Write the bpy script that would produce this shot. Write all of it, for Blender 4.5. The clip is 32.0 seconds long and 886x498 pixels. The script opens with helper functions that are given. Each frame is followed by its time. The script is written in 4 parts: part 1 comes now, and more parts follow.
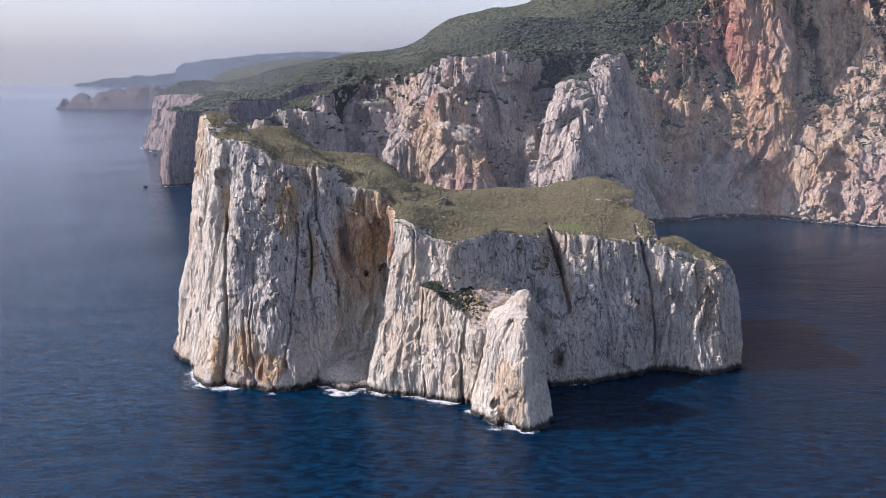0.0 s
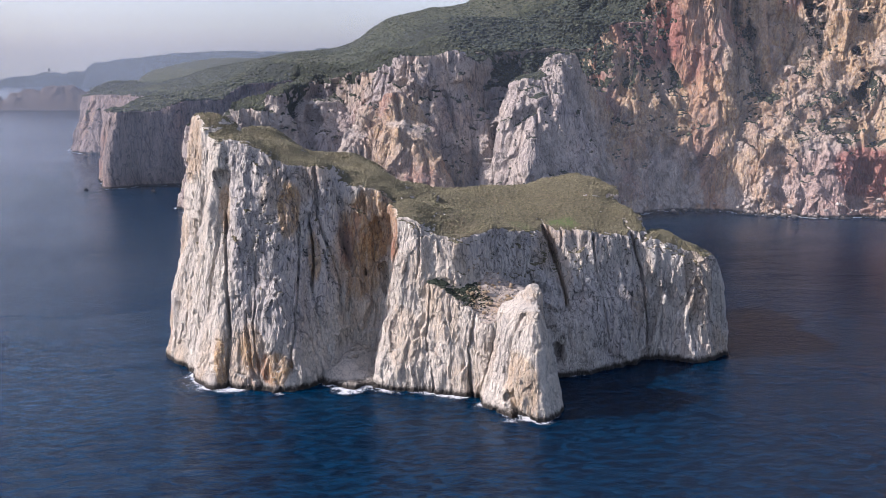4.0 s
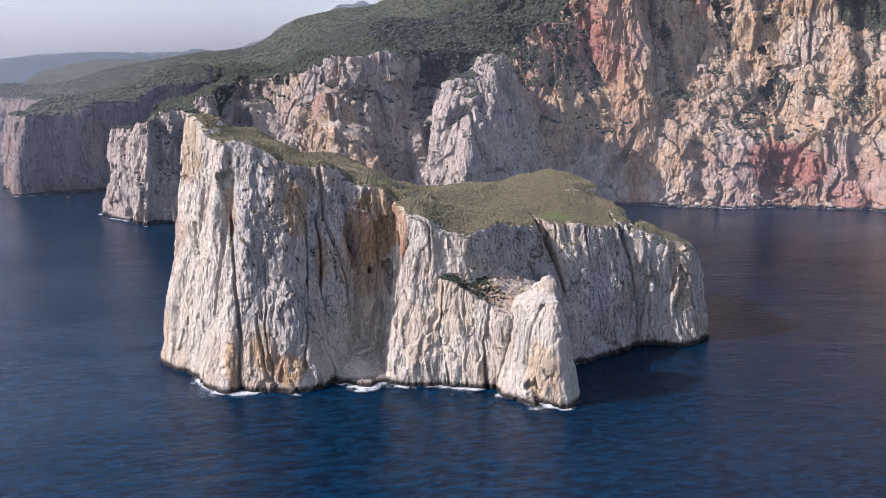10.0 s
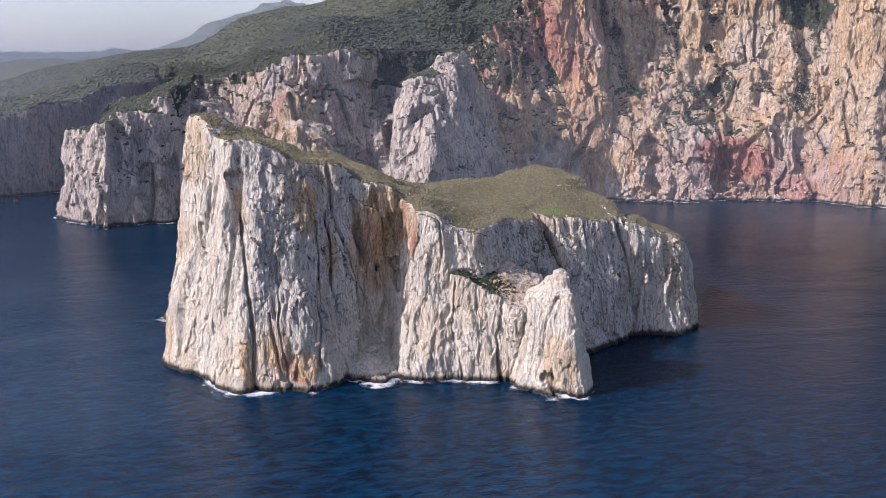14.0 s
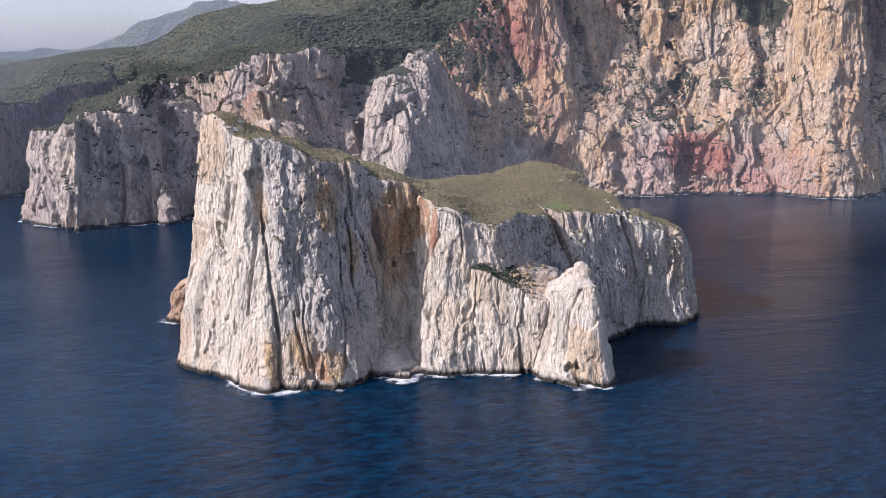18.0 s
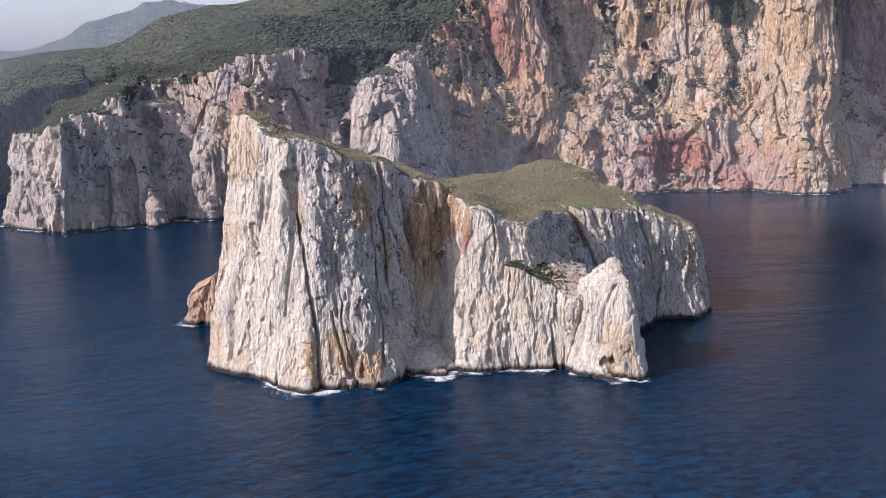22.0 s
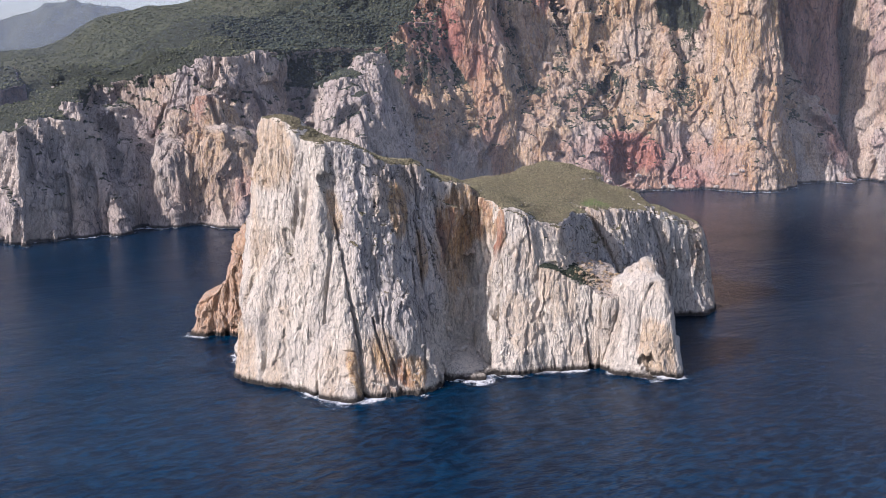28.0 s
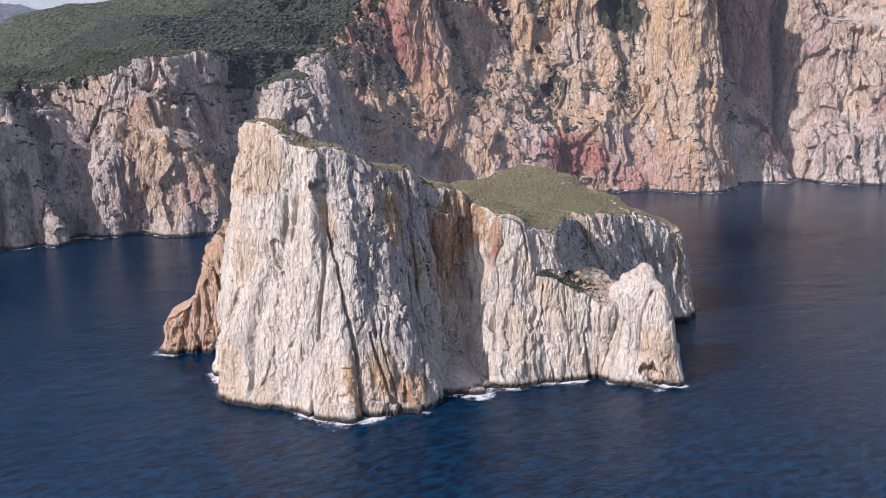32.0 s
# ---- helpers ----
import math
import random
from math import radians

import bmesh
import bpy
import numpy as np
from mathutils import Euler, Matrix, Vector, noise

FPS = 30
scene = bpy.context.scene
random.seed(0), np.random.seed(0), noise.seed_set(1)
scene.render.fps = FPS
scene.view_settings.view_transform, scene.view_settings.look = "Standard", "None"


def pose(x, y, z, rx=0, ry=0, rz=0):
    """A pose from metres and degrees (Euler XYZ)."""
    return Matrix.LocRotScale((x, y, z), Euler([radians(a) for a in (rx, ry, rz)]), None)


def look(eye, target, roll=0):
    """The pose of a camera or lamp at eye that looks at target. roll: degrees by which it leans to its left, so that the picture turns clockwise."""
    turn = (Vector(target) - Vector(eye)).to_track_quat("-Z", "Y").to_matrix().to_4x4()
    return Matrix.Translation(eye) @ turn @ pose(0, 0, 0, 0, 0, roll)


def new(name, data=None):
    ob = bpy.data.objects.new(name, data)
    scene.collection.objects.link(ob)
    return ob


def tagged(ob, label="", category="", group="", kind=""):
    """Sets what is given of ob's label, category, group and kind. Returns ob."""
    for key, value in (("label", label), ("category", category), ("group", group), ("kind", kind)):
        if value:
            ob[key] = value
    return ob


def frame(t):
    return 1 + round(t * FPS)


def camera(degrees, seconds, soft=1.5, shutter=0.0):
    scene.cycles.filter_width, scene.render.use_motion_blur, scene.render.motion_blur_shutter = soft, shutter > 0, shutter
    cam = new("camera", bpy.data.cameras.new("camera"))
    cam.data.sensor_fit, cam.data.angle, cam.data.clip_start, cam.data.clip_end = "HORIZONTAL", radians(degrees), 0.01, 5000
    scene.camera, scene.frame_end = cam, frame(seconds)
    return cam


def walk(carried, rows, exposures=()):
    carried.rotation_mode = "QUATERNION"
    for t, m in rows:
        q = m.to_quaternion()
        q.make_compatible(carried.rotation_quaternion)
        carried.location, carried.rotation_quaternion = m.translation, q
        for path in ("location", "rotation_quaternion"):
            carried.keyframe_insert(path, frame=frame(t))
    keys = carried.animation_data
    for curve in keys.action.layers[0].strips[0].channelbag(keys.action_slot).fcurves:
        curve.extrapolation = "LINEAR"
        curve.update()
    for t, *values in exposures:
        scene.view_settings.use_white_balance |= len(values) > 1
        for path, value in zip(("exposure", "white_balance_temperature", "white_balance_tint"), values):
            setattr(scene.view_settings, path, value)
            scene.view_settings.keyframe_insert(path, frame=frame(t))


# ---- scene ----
cam = camera(49.7, 32.0, soft=0.8)
METRES, EYE, TILT, LEAN, TURN = 361.0, 160.0, -11.5, 0.0, 0.0
ROWS = [
    (0.0, 0.0, 0.0, 0.0, 0.0, 0.0, -0.0),
    (0.5, -0.0143, -0.002, -0.0003, -0.57, -0.01, 0.1),
    (1.0, -0.0308, -0.0042, -0.0007, -1.28, -0.02, 0.26),
    (1.5, -0.045, -0.006, -0.0019, -1.88, -0.01, 0.38),
    (2.0, -0.0618, -0.0077, -0.0012, -2.59, -0.04, 0.55),
    (2.5, -0.0764, -0.0089, -0.0016, -3.21, -0.04, 0.67),
    (3.0, -0.0931, -0.0103, -0.0018, -3.92, -0.06, 0.81),
    (3.5, -0.1076, -0.0114, -0.0019, -4.55, -0.08, 0.94),
    (5.5, -0.1703, -0.0135, -0.0028, -7.11, -0.11, 1.5),
    (6.0, -0.1868, -0.0137, -0.0027, -7.75, -0.13, 1.65),
    (6.5, -0.2016, -0.0135, -0.0026, -8.33, -0.15, 1.76),
    (7.0, -0.2182, -0.0133, -0.0025, -9.02, -0.17, 1.91),
    (7.5, -0.2328, -0.0129, -0.0024, -9.63, -0.19, 2.05),
    (8.0, -0.2495, -0.0122, -0.0024, -10.32, -0.2, 2.2),
    (8.5, -0.2641, -0.0113, -0.0022, -10.95, -0.23, 2.32),
    (9.0, -0.2807, -0.0101, -0.0022, -11.63, -0.25, 2.48),
    (9.5, -0.2953, -0.0087, -0.0021, -12.22, -0.28, 2.59),
    (10.0, -0.3117, -0.007, -0.0021, -12.88, -0.31, 2.74),
    (10.5, -0.3263, -0.0053, -0.0019, -13.45, -0.34, 2.87),
    (11.0, -0.3428, -0.0032, -0.0017, -14.1, -0.38, 3.01),
    (11.5, -0.3572, -0.0014, -0.0015, -14.66, -0.41, 3.14),
    (12.0, -0.3736, 0.001, -0.0011, -15.3, -0.47, 3.28),
    (12.5, -0.3881, 0.0034, -0.0007, -15.87, -0.51, 3.4),
    (13.0, -0.4045, 0.0062, -0.0002, -16.5, -0.55, 3.52),
    (13.5, -0.4188, 0.009, 0.0002, -17.06, -0.59, 3.65),
    (14.0, -0.4351, 0.012, 0.0007, -17.67, -0.64, 3.79),
    (14.5, -0.4494, 0.015, 0.0012, -18.18, -0.68, 3.91),
    (16.5, -0.5102, 0.0299, 0.0034, -20.39, -0.88, 4.41),
    (17.0, -0.5263, 0.0344, 0.0039, -20.93, -0.92, 4.54),
    (17.5, -0.5403, 0.0383, 0.0046, -21.37, -0.97, 4.64),
    (18.0, -0.5564, 0.0429, 0.0055, -21.85, -1.02, 4.75),
    (18.5, -0.5703, 0.047, 0.0063, -22.26, -1.05, 4.83),
    (19.0, -0.5852, 0.0515, 0.0071, -22.67, -1.08, 4.92),
    (19.5, -0.6001, 0.0562, 0.008, -23.08, -1.11, 5.01),
    (20.0, -0.6149, 0.0611, 0.0089, -23.49, -1.14, 5.1),
    (20.5, -0.6297, 0.0661, 0.01, -23.9, -1.18, 5.18),
    (21.0, -0.6445, 0.0712, 0.0109, -24.32, -1.2, 5.27),
    (21.5, -0.6591, 0.0765, 0.0119, -24.74, -1.23, 5.37),
    (22.0, -0.6738, 0.0818, 0.0128, -25.17, -1.26, 5.47),
    (22.5, -0.6883, 0.0873, 0.014, -25.61, -1.31, 5.56),
    (23.0, -0.7028, 0.093, 0.0151, -26.06, -1.33, 5.67),
    (23.5, -0.7172, 0.0991, 0.0163, -26.5, -1.35, 5.74),
    (24.0, -0.7314, 0.1054, 0.0176, -26.95, -1.38, 5.82),
    (24.5, -0.7453, 0.1121, 0.0189, -27.4, -1.4, 5.91),
    (25.0, -0.7589, 0.1197, 0.0203, -27.86, -1.42, 5.99),
    (25.5, -0.7719, 0.1279, 0.022, -28.31, -1.45, 6.07),
    (27.5, -0.8175, 0.1683, 0.0296, -30.43, -1.65, 6.43),
    (28.0, -0.8274, 0.1799, 0.032, -30.99, -1.7, 6.5),
    (28.5, -0.8367, 0.1921, 0.0345, -31.57, -1.77, 6.58),
    (29.0, -0.8454, 0.2048, 0.037, -32.23, -1.83, 6.66),
    (29.5, -0.8537, 0.2178, 0.0398, -32.92, -1.89, 6.75),
    (30.0, -0.8614, 0.2314, 0.0425, -33.62, -1.97, 6.84),
    (30.5, -0.8689, 0.2453, 0.0452, -34.33, -2.05, 6.93),
    (31.0, -0.8758, 0.2596, 0.0481, -35.02, -2.12, 7.01),
    (31.5, -0.8825, 0.274, 0.0509, -35.69, -2.17, 7.08),
    (32.0, -0.8888, 0.2888, 0.0536, -36.36, -2.24, 7.17),
]
walk(cam, [(t, pose(0, 0, EYE, TILT, LEAN, TURN) @ pose(METRES * x, METRES * y, METRES * z, 90 + pitch, roll, yaw)) for t, x, y, z, yaw, pitch, roll in ROWS],
     exposures=[(0.0, 0.7, 5880, 20.5), (20.0, 0.67, 5880, 20.5), (32.0, 0.55, 5880, 20.5)])

# ---- light ----
SUN_AZ, SUN_EL = radians(-87.5), radians(35.5)      # azimuth from +y towards +x, elevation
world = bpy.data.worlds.new("sky")
scene.world = world
world.use_nodes = True
wn = world.node_tree.nodes
sky = wn.new("ShaderNodeTexSky")
sky.sky_type = "NISHITA"
sky.sun_disc = False
sky.sun_elevation, sky.sun_rotation = SUN_EL, SUN_AZ
sky.air_density, sky.dust_density, sky.ozone_density = 1.0, 1.8, 1.5
wn["Background"].inputs["Strength"].default_value = 0.14
murk = wn.new("ShaderNodeMix")       # sea haze whitens the sky
murk.data_type = "RGBA"
murk.inputs[0].default_value, murk.inputs[7].default_value = 0.28, (2.9, 2.8, 2.85, 1)
world.node_tree.links.new(sky.outputs[0], murk.inputs[6])
world.node_tree.links.new(murk.outputs[2], wn["Background"].inputs["Color"])
sun_data = bpy.data.lights.new("sun", "SUN")
sun_data.energy, sun_data.angle, sun_data.color = 4.6, radians(0.6), (1.0, 0.93, 0.83)
sun = new("sun", sun_data)
toward = Vector((math.sin(SUN_AZ) * math.cos(SUN_EL), math.cos(SUN_AZ) * math.cos(SUN_EL), math.sin(SUN_EL)))
sun.matrix_world = look(toward * 1000, (0, 0, 0))


# ---- noise on arrays ----
def hashed(i, j, k, seed):
    n = (i * 73856093) ^ (j * 19349663) ^ (k * 83492791) ^ (seed * 2654435761 & 0x7fffffff)
    n = (n ^ (n >> 13)) * 1274126177 & 0x7fffffff
    return (n ^ (n >> 16)) & 0x7fffffff


def grain(p, scale, seed=0):
    """Gradient noise, about -1 to 1, of an array of places; scale: cycles per metre along x, y, z."""
    q = p * np.asarray(scale, float) + 31.7 * (seed + 1)
    c = np.floor(q).astype(np.int64)
    f = q - c
    w = f * f * f * (f * (f * 6 - 15) + 10)
    out = np.zeros(len(p))
    for a in (0, 1):
        for b in (0, 1):
            for d in (0, 1):
                h = hashed(c[:, 0] + a, c[:, 1] + b, c[:, 2] + d, seed)
                g = (((h & 1023) / 511.5 - 1) * (f[:, 0] - a) + ((h >> 10 & 1023) / 511.5 - 1) * (f[:, 1] - b)
                     + ((h >> 20 & 1023) / 511.5 - 1) * (f[:, 2] - d))
                out += g * (w[:, 0] if a else 1 - w[:, 0]) * (w[:, 1] if b else 1 - w[:, 1]) * (w[:, 2] if d else 1 - w[:, 2])
    return out * 1.5


def fractal(p, scale, octaves, seed=0):
    s = np.asarray(scale, float) * np.ones(3)
    return sum(grain(p, s * 2.03 ** k, seed + k) * 0.5 ** k for k in range(octaves))


def crease(p, scale, seed=0):
    """Rounded ribs with sharp clefts between them, about -0.5 to 0.5."""
    return np.sqrt(np.abs(grain(p, scale, seed))) - 0.47


def blocks(p, scale, seed=0):
    """A random level, -1 to 1, for each cell of an uneven lattice: fractured rock."""
    q = p * np.asarray(scale, float)
    c = np.floor(q).astype(np.int64)
    best, level = np.full(len(p), 1e9), np.zeros(len(p))
    for a in (-1, 0, 1):
        for b in (-1, 0, 1):
            for d in (-1, 0, 1):
                i, j, k = c[:, 0] + a, c[:, 1] + b, c[:, 2] + d
                h = hashed(i, j, k, seed + 71)
                dist = (i + (h & 1023) / 1023 - q[:, 0]) ** 2 + (j + (h >> 10 & 1023) / 1023 - q[:, 1]) ** 2 + (k + (h >> 20 & 1023) / 1023 - q[:, 2]) ** 2
                near = dist < best
                best = np.where(near, dist, best)
                level = np.where(near, (h % 997) / 498.5 - 1, level)
    return level


def smooth(a, b, x):
    t = np.clip((x - a) / (b - a), 0, 1)
    return t * t * (3 - 2 * t)


# ---- rock bodies ----
def inside(poly, X, Y):
    """Signed distance to a polygon, positive inside."""
    best = np.full(X.shape, 1e9, np.float32)
    odd = np.zeros(X.shape, bool)
    for (x0, y0), (x1, y1) in zip(poly, poly[1:] + poly[:1]):
        ex, ey = x1 - x0, y1 - y0
        t = np.clip(((X - x0) * ex + (Y - y0) * ey) / (ex * ex + ey * ey + 1e-9), 0, 1)
        best = np.minimum(best, (X - x0 - t * ex) ** 2 + (Y - y0 - t * ey) ** 2)
        odd ^= ((y0 > Y) != (y1 > Y)) & (X < ex * (Y - y0) / (ey if ey else 1e-9) + x0)
    return np.where(odd, 1, -1) * np.sqrt(best)


def roof(tops, X, Y):
    """A surface through a few heights, by inverse distance."""
    num, den = 0.0, 0.0
    for x, y, z in tops:
        w = 1 / ((X - x) ** 2 + (Y - y) ** 2 + 60) ** 1.6
        num, den = num + w * z, den + w
    return num / den


def body(sides, high, tops, profile=None, round_top=5.0):
    """sides: foot x, y and rim x, y at the height high; tops: heights of the upper surface; profile: (z, share of the way from foot to rim)."""
    return dict(foot=[s[:2] for s in sides], rim=[s[2:] for s in sides], high=high, tops=tops, profile=profile or [(0, 0), (high, 1)], soft=round_top)


def rock_mesh(bodies, lo, hi, h, hollows=(), warp=(5.0, 0.03), seed=1):
    """Surface of the union of the bodies (less the hollows) on a lattice of step h. Returns places, quads and the body each place belongs to."""
    nx, ny, nz = [int((b - a) / h) + 1 for a, b in zip(lo, hi)]
    X, Y = np.meshgrid(lo[0] + h * np.arange(nx), lo[1] + h * np.arange(ny), indexing="ij")
    Z = lo[2] + h * np.arange(nz)
    flat = np.stack([X.ravel(), Y.ravel(), 0 * X.ravel()], 1)
    wx = (fractal(flat, warp[1], 3, seed) * warp[0]).reshape(X.shape)
    wy = (fractal(flat, warp[1], 3, seed + 9) * warp[0]).reshape(X.shape)
    F = np.full((nx, ny, nz), -1e3, np.float32)
    own = np.zeros((nx, ny, nz), np.uint8)
    for n, b in enumerate(bodies):
        ends = np.array(b["foot"] + b["rim"])
        c0 = np.clip(((ends.min(0) - 14 - lo[:2]) / h).astype(int), 0, (nx, ny))
        c1 = np.clip(((ends.max(0) + 14 - lo[:2]) / h).astype(int) + 2, 0, (nx, ny))
        box = (slice(c0[0], c1[0]), slice(c0[1], c1[1]))
        BX, BY = X[box] + wx[box], Y[box] + wy[box]
        d0 = inside(b["foot"], BX, BY)[:, :, None].astype(np.float32)
        d1 = inside(b["rim"], BX, BY)[:, :, None].astype(np.float32)
        top = (roof(b["tops"], X[box], Y[box]) + 0.25 * wx[box])[:, :, None].astype(np.float32)
        s = np.interp(Z, *zip(*b["profile"]))[None, None, :].astype(np.float32)
        side = d0 * (1 - s) + d1 * s
        lid = (top - Z[None, None, :]).astype(np.float32)
        k = b["soft"]
        m = np.maximum(k - np.abs(side - lid), 0) / k
        g = np.minimum(side, lid) - m * m * k * 0.25
        more = g > F[box]
        F[box] = np.maximum(F[box], g)
        own[box][more] = n
    for (p, q, r) in hollows:
        p, q = np.array(p, float), np.array(q, float)
        a = [slice(max(0, int((min(p[i], q[i]) - r - 2 * h - lo[i]) / h)), max(0, int((max(p[i], q[i]) + r + 2 * h - lo[i]) / h) + 2)) for i in range(3)]
        P = np.stack(np.broadcast_arrays(X[a[0], a[1], None], Y[a[0], a[1], None], Z[None, None, a[2]]), -1)
        t = np.clip(((P - p) @ (q - p)) / ((q - p) @ (q - p)), 0, 1)[..., None]
        ragged = fractal(P.reshape(-1, 3), (1.1 / r, 1.1 / r, 0.4 / r), 2, seed + 19).reshape(P.shape[:3])
        away = np.linalg.norm(P - p - t * (q - p), axis=-1) - r * (1 + 0.55 * ragged)
        F[a[0], a[1], a[2]] = np.minimum(F[a[0], a[1], a[2]], away)
    I = F > 0
    C = np.zeros((nx - 1, ny - 1, nz - 1), np.uint8)
    corners = [(a, b, c) for a in (0, 1) for b in (0, 1) for c in (0, 1)]
    for a, b, c in corners:
        C += I[a:nx - 1 + a, b:ny - 1 + b, c:nz - 1 + c]
    ci, cj, ck = np.nonzero((C > 0) & (C < 8))
    val = {o: F[ci + o[0], cj + o[1], ck + o[2]].astype(float) for o in corners}
    at, cnt = np.zeros((len(ci), 3)), np.zeros(len(ci))
    for o in corners:
        for ax in range(3):
            if o[ax] == 0:
                e = tuple(v + (i == ax) for i, v in enumerate(o))
                u, v = val[o], val[e]
                x = (u > 0) != (v > 0)
                t = np.where(x, u / np.where(x, u - v, 1), 0)
                for i in range(3):
                    at[:, i] += np.where(x, o[i] + (t if i == ax else 0), 0)
                cnt += x
    places = np.array(lo) + h * (np.stack([ci, cj, ck], 1) + at / cnt[:, None])
    index = np.full(C.shape, -1, np.int32)
    index[ci, cj, ck] = np.arange(len(ci))
    quads = []
    for ax in range(3):
        u, v = (ax + 1) % 3, (ax + 2) % 3
        lo_s = [slice(None)] * 3
        hi_s = [slice(None)] * 3
        lo_s[ax], hi_s[ax] = slice(0, -1), slice(1, None)
        A, B = I[tuple(lo_s)], I[tuple(hi_s)]
        e = np.stack(np.nonzero(A != B), 1)
        keep = (e[:, u] > 0) & (e[:, v] > 0) & (e[:, u] < C.shape[u]) & (e[:, v] < C.shape[v]) & (e[:, ax] < C.shape[ax])
        e = e[keep]
        out = A[tuple(e.T)]
        du, dv = np.eye(3, dtype=int)[u], np.eye(3, dtype=int)[v]
        ring = np.stack([index[tuple(w.T)] for w in (e - du - dv, e - dv, e, e - du)], 1)
        ring[~out] = ring[~out][:, ::-1]
        quads.append(ring[(ring >= 0).all(1)])
    owner = own[np.clip(ci + (val[(1, 0, 0)] > val[(0, 0, 0)]), 0, nx - 1), cj, ck]
    return places, np.concatenate(quads), owner


def off_hollows(places, hollows):
    """0 in and at a hollow, 1 away from it."""
    out = np.ones(len(places))
    for p, q, r in hollows:
        p, q = np.array(p, float), np.array(q, float)
        t = np.clip(((places - p) @ (q - p)) / ((q - p) @ (q - p)), 0, 1)[:, None]
        out = np.minimum(out, 0.4 + 0.6 * smooth(r + 0.5, r + 3.5, np.linalg.norm(places - p - t * (q - p), axis=1)))
    return out


def normals(places, quads):
    d = np.cross(places[quads[:, 2]] - places[quads[:, 0]], places[quads[:, 3]] - places[quads[:, 1]])
    n = np.zeros_like(places)
    for k in range(4):
        for i in range(3):
            n[:, i] += np.bincount(quads[:, k], d[:, i], len(places))
    return n / (np.linalg.norm(n, axis=1, keepdims=True) + 1e-9)


def settle(places, quads, rounds):
    """Smooths away the lattice's steps."""
    for _ in range(rounds):
        tot, cnt = np.zeros_like(places), np.zeros(len(places))
        for k in range(4):
            a, b = quads[:, k], quads[:, (k + 1) % 4]
            for i in range(3):
                tot[:, i] += np.bincount(a, places[b, i], len(places)) + np.bincount(b, places[a, i], len(places))
            cnt += np.bincount(a, minlength=len(places)) + np.bincount(b, minlength=len(places))
        places = places * 0.4 + 0.6 * tot / np.maximum(cnt, 1)[:, None]
    return places


def refine(places, quads, owner):
    """Splits every quad in four."""
    n = len(places)
    a, b = quads, np.roll(quads, -1, 1)
    key = np.minimum(a, b).astype(np.int64) * n + np.maximum(a, b)
    edge, back = np.unique(key, return_inverse=True)
    back = back.reshape(quads.shape) + n
    i, j = edge // n, edge % n
    mid = n + len(edge) + np.arange(len(quads))
    out = np.concatenate([places, (places[i] + places[j]) / 2, places[quads].mean(1)])
    ring = [np.stack([quads[:, k], back[:, k], mid, back[:, k - 1]], 1) for k in range(4)]
    return out, np.concatenate(ring), np.concatenate([owner, owner[i], owner[quads[:, 0]]])


def mesh_of(name, places, quads, material, masks=None, shade=True):
    me = bpy.data.meshes.new(name)
    n, m = len(places), len(quads)
    w = quads.shape[1]
    me.vertices.add(n)
    me.vertices.foreach_set("co", np.asarray(places, np.float32).ravel())
    me.loops.add(m * w)
    me.loops.foreach_set("vertex_index", np.asarray(quads, np.int32).ravel())
    me.polygons.add(m)
    me.polygons.foreach_set("loop_start", np.arange(m, dtype=np.int32) * w)
    me.polygons.foreach_set("use_smooth", np.full(m, shade))
    me.update(calc_edges=True)
    for key, value in (masks or {}).items():
        me.attributes.new(key, "FLOAT", "POINT").data.foreach_set("value", np.asarray(value, np.float32))
    me.materials.append(material)
    return me


def share(name, places, quads, chosen, material, masks=None, parent=None):
    """One object from the chosen quads of a larger mesh."""
    q = quads[chosen]
    used, back = np.unique(q, return_inverse=True)
    ob = new(name, mesh_of(name, places[used], back.reshape(q.shape), material, {k: v[used] for k, v in (masks or {}).items()}, False))
    ob.parent = parent
    return ob


def part(name, bm, material, parent=None, label=""):
    me = bpy.data.meshes.new(name)
    bm.to_mesh(me)
    bm.free()
    me.materials.append(material)
    ob = new(name, me)
    ob.parent = parent
    return tagged(ob, label)


